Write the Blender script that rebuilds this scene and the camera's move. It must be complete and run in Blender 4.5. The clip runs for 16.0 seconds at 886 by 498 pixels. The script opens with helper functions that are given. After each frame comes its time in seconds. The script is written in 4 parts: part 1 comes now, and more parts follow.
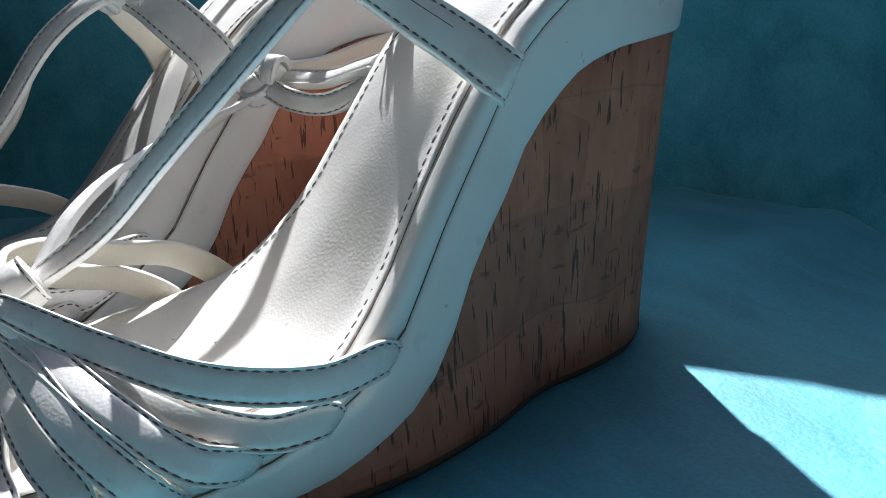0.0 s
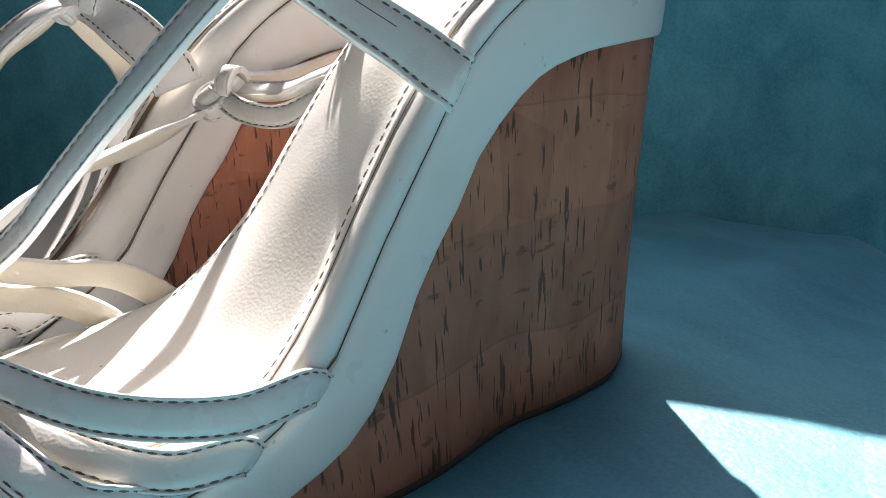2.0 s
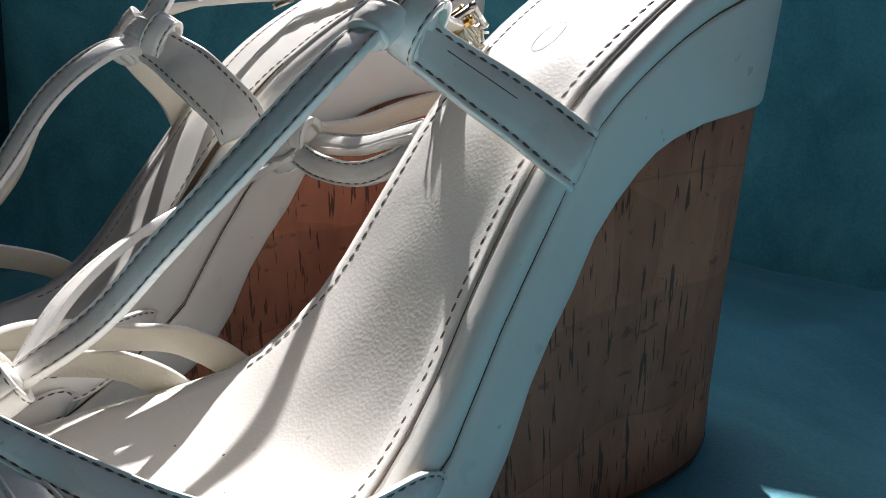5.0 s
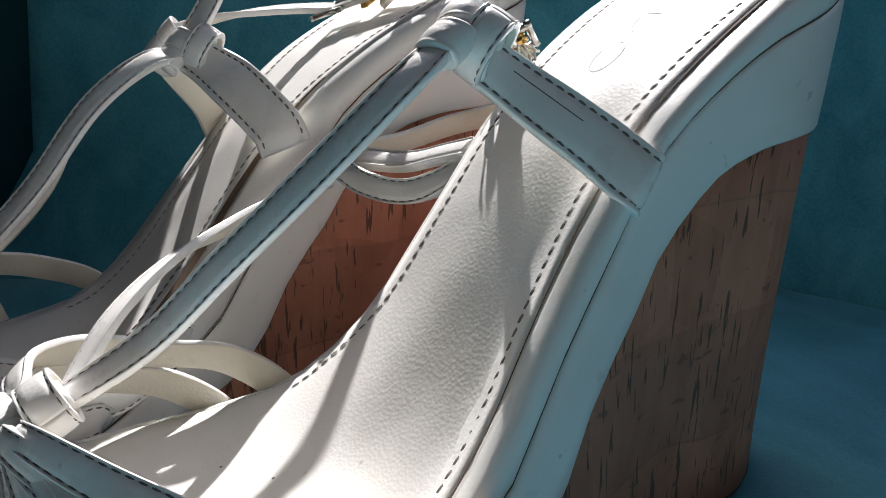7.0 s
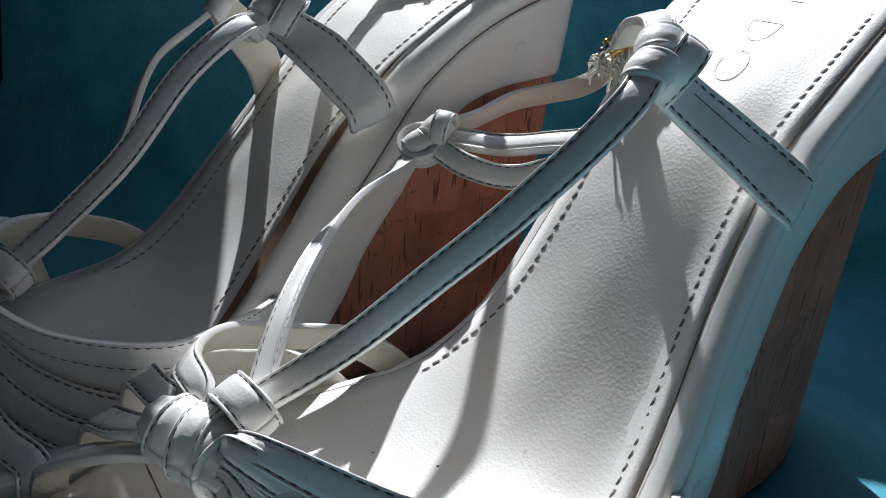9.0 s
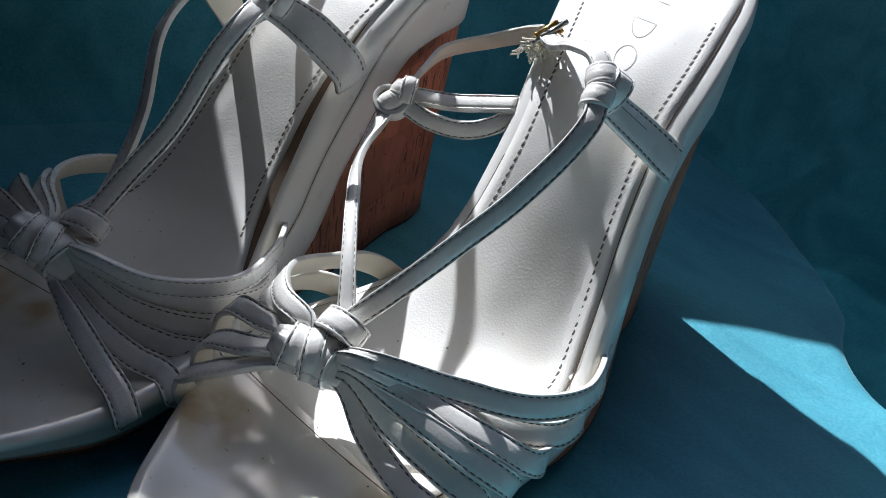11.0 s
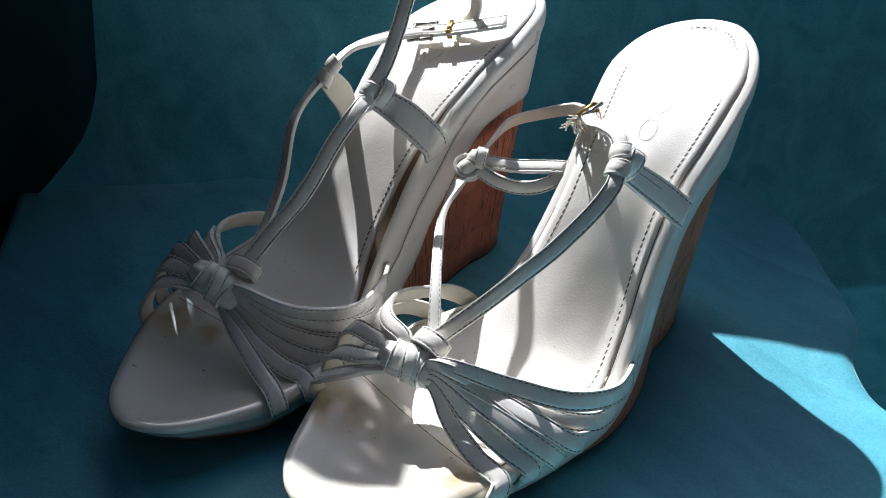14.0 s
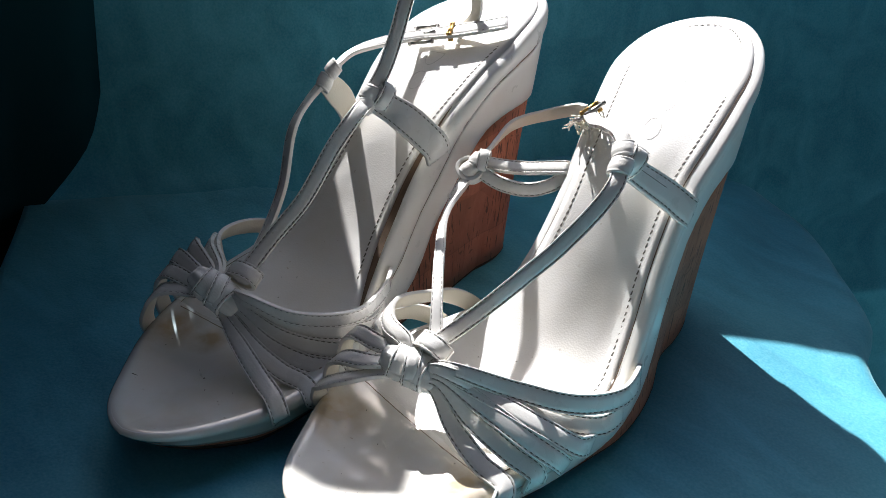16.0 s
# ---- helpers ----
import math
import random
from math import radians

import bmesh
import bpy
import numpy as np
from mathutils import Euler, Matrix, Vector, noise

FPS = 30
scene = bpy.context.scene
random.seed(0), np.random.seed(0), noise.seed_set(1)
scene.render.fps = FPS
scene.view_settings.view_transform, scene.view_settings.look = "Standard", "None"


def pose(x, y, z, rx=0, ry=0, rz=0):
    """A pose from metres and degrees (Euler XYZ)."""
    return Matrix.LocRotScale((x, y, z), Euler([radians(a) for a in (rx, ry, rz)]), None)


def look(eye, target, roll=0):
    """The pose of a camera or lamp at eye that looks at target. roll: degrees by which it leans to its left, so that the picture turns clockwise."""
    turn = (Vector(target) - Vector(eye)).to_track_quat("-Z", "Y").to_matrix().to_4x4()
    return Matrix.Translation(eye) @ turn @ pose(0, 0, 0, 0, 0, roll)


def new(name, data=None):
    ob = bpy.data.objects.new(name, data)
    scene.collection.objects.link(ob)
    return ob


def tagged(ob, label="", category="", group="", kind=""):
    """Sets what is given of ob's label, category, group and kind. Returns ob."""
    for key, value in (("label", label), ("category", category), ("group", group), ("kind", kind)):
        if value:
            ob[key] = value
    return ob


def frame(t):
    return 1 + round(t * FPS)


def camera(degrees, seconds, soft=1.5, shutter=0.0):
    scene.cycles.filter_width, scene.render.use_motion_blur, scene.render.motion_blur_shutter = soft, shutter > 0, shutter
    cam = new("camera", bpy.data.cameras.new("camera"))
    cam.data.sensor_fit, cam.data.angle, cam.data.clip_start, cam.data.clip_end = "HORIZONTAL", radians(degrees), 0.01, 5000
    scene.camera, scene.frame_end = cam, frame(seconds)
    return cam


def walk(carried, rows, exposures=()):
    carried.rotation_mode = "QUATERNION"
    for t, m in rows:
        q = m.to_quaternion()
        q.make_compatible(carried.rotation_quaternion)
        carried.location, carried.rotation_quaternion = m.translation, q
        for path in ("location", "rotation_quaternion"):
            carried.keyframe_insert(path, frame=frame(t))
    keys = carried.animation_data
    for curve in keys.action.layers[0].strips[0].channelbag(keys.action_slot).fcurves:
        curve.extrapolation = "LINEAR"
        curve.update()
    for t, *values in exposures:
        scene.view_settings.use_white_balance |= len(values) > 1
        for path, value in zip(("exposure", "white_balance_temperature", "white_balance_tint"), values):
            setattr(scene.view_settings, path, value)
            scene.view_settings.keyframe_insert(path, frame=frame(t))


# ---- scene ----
EXPOSURES = [(0.0, 1.19, 6200, 10), (0.5, 1.29, 6400, 11), (2.0, 1.82, 7100, 16), (3.5, 1.77, 7400, 19), (4.0, 1.04, 7000, 14), (6.5, 0.92, 6600, 12), (7.5, 0.92, 6500, 12), (8.5, 0.74, 6200, 10), (9.0, 0.49, 6100, 9), (11.5, 0.52, 6100, 9), (12.5, 0.68, 6200, 9), (14.5, 0.90, 6400, 10), (16.0, 1.12, 6500, 11)]
cam = camera(52.1, 16.0, soft=0.8)
METRES, EYE, TILT, LEAN, TURN = 0.33, 0.0927, -16.57, 2.28, 65.4
ROWS = [
    (0.0, 0.0, 0.0, 0.0, 0.0, 0.0, -0.0),
    (0.5, 0.0173, 0.0279, -0.0057, 0.76, 0.58, -0.05),
    (1.0, 0.0318, 0.0581, -0.0051, 0.92, 1.05, -0.19),
    (1.5, 0.0397, 0.0637, -0.0104, 1.55, 1.57, -0.12),
    (2.0, 0.0485, 0.0505, -0.0068, 1.96, 2.06, -0.36),
    (2.5, 0.044, 0.0515, -0.0028, 2.04, 2.52, -0.75),
    (3.0, 0.0359, 0.053, -0.0012, 1.79, 2.79, -0.97),
    (3.5, 0.027, 0.0442, 0.0002, 1.24, 3.0, -1.33),
    (4.0, -0.016, 0.0746, 0.0194, 1.15, 2.68, -2.5),
    (6.5, -0.044, 0.0832, 0.033, 0.77, 3.33, -2.76),
    (7.0, -0.0519, 0.0892, 0.0374, 0.81, 3.37, -2.99),
    (7.5, -0.0642, 0.0942, 0.0409, 0.27, 3.19, -2.97),
    (8.0, -0.0843, 0.0874, 0.0484, -1.01, 2.15, -2.95),
    (8.5, -0.1466, 0.0879, 0.0571, -4.12, 0.28, -3.68),
    (9.0, -0.2176, 0.077, 0.0791, -7.93, -2.08, -4.25),
    (11.5, -0.4745, -0.1502, 0.2499, -22.47, -15.62, -3.31),
    (12.0, -0.5067, -0.1953, 0.2595, -20.11, -15.01, -2.69),
    (12.5, -0.5024, -0.2191, 0.2623, -18.59, -14.27, -2.1),
    (13.0, -0.4889, -0.251, 0.2644, -17.4, -13.81, -1.7),
    (13.5, -0.4892, -0.2923, 0.2753, -17.74, -13.64, -1.84),
    (14.0, -0.4923, -0.3091, 0.2788, -16.71, -13.04, -1.48),
    (14.5, -0.4884, -0.3166, 0.278, -15.88, -12.34, -1.16),
    (15.0, -0.4824, -0.3149, 0.2719, -15.44, -12.06, -0.88),
    (15.5, -0.4765, -0.3095, 0.2674, -15.69, -12.15, -0.64),
    (16.0, -0.4745, -0.3025, 0.2645, -15.92, -12.19, -0.48),
]
EDGES = [(4.2, -0.0278, 0.0061, 0.093, 76.233, 0.6997, 66.8539), (6.3, -0.0299, 0.0014, 0.0962, 76.4536, 0.5827, 66.7972), (9.2, -0.0595, -0.0596, 0.1172, 70.9236, -4.7918, 57.6596), (11.3, -0.0463, -0.1418, 0.1829, 58.5961, -7.6767, 44.474)]
walk(cam, sorted([(t, pose(0, 0, EYE, TILT, LEAN, TURN) @ pose(METRES * x, METRES * y, METRES * z, 90 + pitch, roll, yaw)) for t, x, y, z, yaw, pitch, roll in ROWS]
     + [(t, pose(*r)) for t, *r in EDGES], key=lambda r: r[0]),
     EXPOSURES)

# ---- world, sun ----
world = bpy.data.worlds.new("sky")
scene.world = world
world.use_nodes = True
_n = world.node_tree.nodes
_sky = _n.new("ShaderNodeTexSky")
_sky.sky_type = "NISHITA"
_sky.sun_disc = False
_sky.sun_elevation = radians(44)
_sky.dust_density = 1.8
_sky.sun_rotation = math.atan2(-0.109, 0.042)
world.node_tree.links.new(_sky.outputs["Color"], _n["Background"].inputs["Color"])
_n["Background"].inputs["Strength"].default_value = 0.088

sun_data = bpy.data.lights.new("sun", "SUN")
sun_data.energy = 4.7
sun_data.angle = radians(0.7)
sun_data.color = (1.0, 0.985, 0.97)
sun = new("sun", sun_data)
sun.matrix_world = look((-1.09, 0.42, 1.16), (0, 0, 0))


# ---- materials ----
def material(name, rough=0.5, metal=0.0):
    m = bpy.data.materials.new(name)
    m.use_nodes = True
    nt = m.node_tree
    b = nt.nodes["Principled BSDF"]
    b.inputs["Roughness"].default_value = rough
    b.inputs["Metallic"].default_value = metal
    return m, nt, b


def node(nt, kind, **values):
    n = nt.nodes.new(kind)
    for k, v in values.items():
        n.inputs[k].default_value = v
    return n


def coords(nt, scale=(1, 1, 1)):
    tc = nt.nodes.new("ShaderNodeTexCoord")
    mp = nt.nodes.new("ShaderNodeMapping")
    mp.inputs["Scale"].default_value = scale
    nt.links.new(tc.outputs["Object"], mp.inputs["Vector"])
    return mp.outputs["Vector"]


def ramp(nt, src, stops):
    r = nt.nodes.new("ShaderNodeValToRGB")
    while len(r.color_ramp.elements) < len(stops):
        r.color_ramp.elements.new(0.5)
    for e, (p, c) in zip(r.color_ramp.elements, stops):
        e.position, e.color = p, (*c, 1)
    nt.links.new(src, r.inputs["Fac"])
    return r.outputs["Color"]


def mix(nt, fac, a, b, how="MIX"):
    m = nt.nodes.new("ShaderNodeMix")
    m.data_type, m.blend_type = "RGBA", how
    for sock, v in ((m.inputs[0], fac), (m.inputs[6], a), (m.inputs[7], b)):
        if isinstance(v, (int, float)):
            sock.default_value = v
        elif isinstance(v, tuple):
            sock.default_value = (*v, 1)
        else:
            nt.links.new(v, sock)
    return m.outputs[2]


def bump(nt, b, src, strength, distance):
    n = node(nt, "ShaderNodeBump", Strength=strength, Distance=distance)
    nt.links.new(src, n.inputs["Height"])
    prev = b.inputs["Normal"]
    if prev.is_linked:
        nt.links.new(prev.links[0].from_socket, n.inputs["Normal"])
    nt.links.new(n.outputs["Normal"], prev)


def leather(name, base, stain, rough=0.38, grain=0.25, coat=0.0, amount=0.5, padded=0.0):
    m, nt, b = material(name, rough)
    big = node(nt, "ShaderNodeTexNoise", Scale=38.0, Detail=4.0, Roughness=0.6)
    nt.links.new(coords(nt), big.inputs["Vector"])
    fac = ramp(nt, big.outputs["Fac"], [(0.48, (0, 0, 0)), (0.75, (amount,) * 3)])
    col = mix(nt, fac, base, stain)
    spots = node(nt, "ShaderNodeTexNoise", Scale=420.0, Detail=2.0)
    nt.links.new(coords(nt), spots.inputs["Vector"])
    sp = ramp(nt, spots.outputs["Fac"], [(0.72, (0, 0, 0)), (0.8, (0.5,) * 3)])
    col = mix(nt, sp, col, (0.35, 0.27, 0.18))
    nt.links.new(col, b.inputs["Base Color"])
    fine = node(nt, "ShaderNodeTexVoronoi", Scale=1500.0)
    nt.links.new(coords(nt), fine.inputs["Vector"])
    bump(nt, b, fine.outputs["Distance"], grain, 0.0002)
    wave = node(nt, "ShaderNodeTexNoise", Scale=130.0, Detail=3.0)
    nt.links.new(coords(nt), wave.inputs["Vector"])
    bump(nt, b, wave.outputs["Fac"], 0.09, 0.0005)
    if padded:
        pad = node(nt, "ShaderNodeTexNoise", Scale=42.0, Detail=1.5)
        nt.links.new(coords(nt), pad.inputs["Vector"])
        bump(nt, b, pad.outputs["Fac"], padded, 0.004)
    rr = ramp(nt, wave.outputs["Fac"], [(0.3, (rough - 0.08,) * 3), (0.7, (rough + 0.1,) * 3)])
    nt.links.new(rr, b.inputs["Roughness"])
    b.inputs["Coat Weight"].default_value = coat
    b.inputs["Coat Roughness"].default_value = 0.2
    return m


M_INSOLE = leather("white_insole_leather", (0.80, 0.79, 0.77), (0.74, 0.70, 0.62), 0.42, 0.20, 0.12, 0.4, 0.2)
M_BAND = leather("white_rand_leather", (0.80, 0.80, 0.78), (0.70, 0.66, 0.58), 0.34, 0.1, 0.3, 0.4)
M_STRAP = leather("white_strap_leather", (0.80, 0.79, 0.77), (0.68, 0.63, 0.54), 0.27, 0.15, 0.5, 0.5)
M_LINING = leather("cream_strap_lining", (0.76, 0.72, 0.62), (0.62, 0.55, 0.42), 0.55, 0.3, 0.0, 0.6)


def toe_leather(stains):
    """Patent leather with foot stains at the given places: (x, y, radius)."""
    m = leather("white_toe_patent", (0.80, 0.79, 0.76), (0.70, 0.62, 0.46), 0.16, 0.04, 0.9, 0.5, 0.22)
    nt = m.node_tree
    b = nt.nodes["Principled BSDF"]
    b.inputs["Coat IOR"].default_value = 1.9
    b.inputs["Coat Weight"].default_value = 1.0
    b.inputs["Coat Roughness"].default_value = 0.12
    col = b.inputs["Base Color"].links[0].from_socket
    warp = node(nt, "ShaderNodeTexNoise", Scale=140.0, Detail=4.0)
    nt.links.new(coords(nt), warp.inputs["Vector"])
    for x, y, r in stains:
        mp = nt.nodes.new("ShaderNodeMapping")
        mp.inputs["Location"].default_value = (-x / r, -y / r, 0)
        mp.inputs["Scale"].default_value = (1 / r, 1 / r, 0)
        tc = nt.nodes.new("ShaderNodeTexCoord")
        nt.links.new(tc.outputs["Object"], mp.inputs["Vector"])
        ball = nt.nodes.new("ShaderNodeTexGradient")
        ball.gradient_type = "SPHERICAL"
        nt.links.new(mp.outputs["Vector"], ball.inputs["Vector"])
        blot = nt.nodes.new("ShaderNodeMath")
        blot.operation = "MULTIPLY"
        nt.links.new(ball.outputs["Fac"], blot.inputs[0])
        nt.links.new(warp.outputs["Fac"], blot.inputs[1])
        fac = ramp(nt, blot.outputs[0], [(0.05, (0, 0, 0)), (0.45, (0.75,) * 3)])
        col = mix(nt, fac, col, (0.44, 0.29, 0.11))
    nt.links.new(col, b.inputs["Base Color"])
    return m


def plain(name, colour, rough, metal=0.0, scale=300.0, vary=0.25):
    m, nt, b = material(name, rough, metal)
    n = node(nt, "ShaderNodeTexNoise", Scale=scale, Detail=4.0)
    nt.links.new(coords(nt), n.inputs["Vector"])
    lo = tuple(c * (1 - vary) for c in colour)
    nt.links.new(ramp(nt, n.outputs["Fac"], [(0.35, lo), (0.65, colour)]), b.inputs["Base Color"])
    return m


M_THREAD = plain("grey_thread", (0.175, 0.165, 0.15), 0.8)
M_GAP = plain("brown_glue_line", (0.15, 0.095, 0.06), 0.8)
M_SOLE = plain("dark_rubber_sole", (0.06, 0.045, 0.035), 0.7)
M_METAL = plain("worn_nickel", (0.55, 0.53, 0.50), 0.28, 1.0, 600.0, 0.4)
M_GOLD = plain("worn_gilt_metal", (0.80, 0.50, 0.16), 0.3, 1.0, 600.0, 0.3)
M_EMBOSS = plain("pressed_mark", (0.68, 0.67, 0.65), 0.6)
M_STAIN = plain("scuff_mark", (0.10, 0.09, 0.08), 0.8)


def cork_material():
    m, nt, b = material("cork_veneer", 0.62)
    cells = node(nt, "ShaderNodeTexVoronoi", Scale=1.0)
    nt.links.new(coords(nt, (70, 70, 45)), cells.inputs["Vector"])
    tone = node(nt, "ShaderNodeSeparateColor")
    nt.links.new(cells.outputs["Color"], tone.inputs["Color"])
    base = ramp(nt, tone.outputs["Red"], [(0.0, (0.37, 0.130, 0.076)), (0.5, (0.47, 0.180, 0.110)), (1.0, (0.54, 0.215, 0.138))])
    soft = node(nt, "ShaderNodeTexNoise", Scale=1.0, Detail=5.0)
    nt.links.new(coords(nt, (160, 160, 90)), soft.inputs["Vector"])
    base = mix(nt, 0.5, base, ramp(nt, soft.outputs["Fac"], [(0.3, (0.26, 0.115, 0.074)), (0.7, (0.48, 0.225, 0.148))]))
    # strips of veneer, one above another, with a thin line between them
    split = node(nt, "ShaderNodeSeparateXYZ")
    nt.links.new(coords(nt, (1, 1, 40)), split.inputs["Vector"])
    bend = node(nt, "ShaderNodeTexNoise", Scale=22.0, Detail=1.0)
    nt.links.new(coords(nt), bend.inputs["Vector"])
    level = nt.nodes.new("ShaderNodeMath")
    level.operation = "MULTIPLY_ADD"
    nt.links.new(bend.outputs["Fac"], level.inputs[0])
    level.inputs[1].default_value = 0.5
    nt.links.new(split.outputs["Z"], level.inputs[2])
    whole = nt.nodes.new("ShaderNodeMath")
    whole.operation = "FLOOR"
    nt.links.new(level.outputs[0], whole.inputs[0])
    dice = nt.nodes.new("ShaderNodeTexWhiteNoise")
    dice.noise_dimensions = "1D"
    nt.links.new(whole.outputs[0], dice.inputs["W"])
    base = mix(nt, 1.0, base, ramp(nt, dice.outputs["Value"], [(0.0, (0.80, 0.80, 0.80)), (1.0, (1.08, 1.05, 1.0))]), "MULTIPLY")
    part_of = nt.nodes.new("ShaderNodeMath")
    part_of.operation = "FRACT"
    nt.links.new(level.outputs[0], part_of.inputs[0])
    base = mix(nt, ramp(nt, part_of.outputs[0], [(0.0, (0.35,) * 3), (0.035, (0, 0, 0))]), base, (0.12, 0.06, 0.04))
    slit = node(nt, "ShaderNodeTexNoise", Scale=1.0, Detail=2.5, Roughness=0.55)
    nt.links.new(coords(nt, (760, 760, 88)), slit.inputs["Vector"])
    where = node(nt, "ShaderNodeTexNoise", Scale=55.0, Detail=1.0)
    nt.links.new(coords(nt), where.inputs["Vector"])
    gate = nt.nodes.new("ShaderNodeMath")
    gate.operation = "MULTIPLY_ADD"
    nt.links.new(where.outputs["Fac"], gate.inputs[0])
    gate.inputs[1].default_value = 0.35
    nt.links.new(slit.outputs["Fac"], gate.inputs[2])
    dark = ramp(nt, gate.outputs[0], [(0.785, (0, 0, 0)), (0.825, (0.85,) * 3)])
    col = mix(nt, dark, base, (0.060, 0.034, 0.022))
    flaw = node(nt, "ShaderNodeTexNoise", Scale=1.0, Detail=3.0)
    nt.links.new(coords(nt, (150, 150, 330)), flaw.inputs["Vector"])
    col = mix(nt, ramp(nt, flaw.outputs["Fac"], [(0.66, (0, 0, 0)), (0.71, (0.6,) * 3)]), col, (0.09, 0.05, 0.03))
    nt.links.new(col, b.inputs["Base Color"])
    bump(nt, b, gate.outputs[0], 0.35, -0.0006)
    grain = node(nt, "ShaderNodeTexNoise", Scale=1800.0, Detail=2.0)
    nt.links.new(coords(nt), grain.inputs["Vector"])
    bump(nt, b, grain.outputs["Fac"], 0.2, 0.0003)
    return m


M_CORK = cork_material()


def cloth_material(name, sheer):
    m, nt, b = material(name, 0.85 if sheer else 0.52)
    n = node(nt, "ShaderNodeTexNoise", Scale=9.0, Detail=5.0, Roughness=0.6)
    nt.links.new(coords(nt), n.inputs["Vector"])
    col = ramp(nt, n.outputs["Fac"], [(0.3, (0.012, 0.215, 0.320)), (0.7, (0.085, 0.470, 0.610))])
    streak = node(nt, "ShaderNodeTexNoise", Scale=1.0, Detail=3.0, Distortion=1.2)
    nt.links.new(coords(nt, (14, 40, 30)), streak.inputs["Vector"])
    col = mix(nt, 0.45, col, ramp(nt, streak.outputs["Fac"], [(0.35, (0.012, 0.20, 0.305)), (0.68, (0.11, 0.520, 0.670))]))
    fibre = node(nt, "ShaderNodeTexNoise", Scale=900.0, Detail=3.0)
    nt.links.new(coords(nt), fibre.inputs["Vector"])
    col = mix(nt, 0.25, col, ramp(nt, fibre.outputs["Fac"], [(0.3, (0.06, 0.27, 0.36)), (0.7, (0.26, 0.54, 0.62))]))
    nt.links.new(col, b.inputs["Base Color"])
    weave = node(nt, "ShaderNodeTexNoise", Scale=240.0, Detail=3.0)
    nt.links.new(coords(nt), weave.inputs["Vector"])
    bump(nt, b, weave.outputs["Fac"], 0.3, 0.0008)
    bump(nt, b, fibre.outputs["Fac"], 0.3, 0.0006)
    b.inputs["Sheen Weight"].default_value = 0.3
    b.inputs["Sheen Roughness"].default_value = 0.45
    b.inputs["Sheen Tint"].default_value = (0.55, 0.92, 1.0, 1)
    b.inputs["Specular IOR Level"].default_value = 0.2 if sheer else 0.38
    if sheer:
        glow = nt.nodes.new("ShaderNodeBsdfTranslucent")
        glow.inputs["Color"].default_value = (0.07, 0.40, 0.52, 1)
        through_it = nt.nodes.new("ShaderNodeMixShader")
        through_it.inputs[0].default_value = 0.035
        nt.links.new(b.outputs[0], through_it.inputs[1])
        nt.links.new(glow.outputs[0], through_it.inputs[2])
        # open weave: a little light passes straight through
        gaps = nt.nodes.new("ShaderNodeBsdfTransparent")
        gaps.inputs["Color"].default_value = (0.88, 0.97, 1.0, 1)
        ms = nt.nodes.new("ShaderNodeMixShader")
        ms.inputs[0].default_value = sheer
        nt.links.new(through_it.outputs[0], ms.inputs[1])
        nt.links.new(gaps.outputs[0], ms.inputs[2])
        nt.links.new(ms.outputs[0], nt.nodes["Material Output"].inputs["Surface"])
    return m


M_CLOTH = cloth_material("teal_cloth", 0.0)
M_SHEER = cloth_material("thin_teal_cloth", 0.035)
# The teal cloth again, with the left side's shade put into its colour.
M_DRAPE = plain("shaded_teal_cloth", (0.008, 0.042, 0.052), 0.9, 0.0, 12.0)
# Near-black colour stands in for missing light on the walls and floor.
M_DARK = plain("near_black_for_unlit", (0.006, 0.007, 0.008), 0.9, 0.0, 6.0)
M_PLASTER = plain("grey_plaster", (0.155, 0.145, 0.145), 0.9, 0.0, 5.0, 0.08)
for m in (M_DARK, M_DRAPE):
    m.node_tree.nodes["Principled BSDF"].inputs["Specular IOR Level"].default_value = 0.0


# ---- helpers of this scene ----
def part(name, bm, mat, parent=None, label="", smooth=True):
    me = bpy.data.meshes.new(name)
    bmesh.ops.recalc_face_normals(bm, faces=bm.faces)
    bm.to_mesh(me)
    bm.free()
    me.materials.append(mat)
    if smooth:
        me.polygons.foreach_set("use_smooth", [True] * len(me.polygons))
    ob = new(name, me)
    if parent:
        ob.parent = parent
    if label:
        ob["label"] = label
    return ob


def table(pairs, level=True):
    """A smooth curve through pairs (x, y), as a function of x; level: flat at its peaks."""
    xs, ys = np.array([p[0] for p in pairs]), np.array([p[1] for p in pairs])
    d = np.diff(ys) / np.diff(xs)
    m = np.concatenate([[d[0]], (d[1:] + d[:-1]) / 2, [d[-1]]])
    for i in range(1, len(xs) - 1):
        if level and d[i - 1] * d[i] <= 0:
            m[i] = 0

    def f(x):
        x = min(max(x, xs[0]), xs[-1])
        i = min(max(int(np.searchsorted(xs, x)) - 1, 0), len(xs) - 2)
        h = xs[i + 1] - xs[i]
        t = (x - xs[i]) / h
        return float((2 * t**3 - 3 * t * t + 1) * ys[i] + (t**3 - 2 * t * t + t) * h * m[i] + (3 * t * t - 2 * t**3) * ys[i + 1] + (t**3 - t * t) * h * m[i + 1])
    return f


def spline(points, n, level=True):
    """n + 1 points on a centripetal-like smooth curve through points."""
    P = [np.array(p, float) for p in points]
    seg = [np.linalg.norm(b - a) for a, b in zip(P, P[1:])]
    s = np.concatenate([[0], np.cumsum(seg)])
    fs = [table(list(zip(s, [p[k] for p in P])), level) for k in range(len(P[0]))]
    return [Vector([f(q) for f in fs]) for q in np.linspace(0, s[-1], n + 1)]


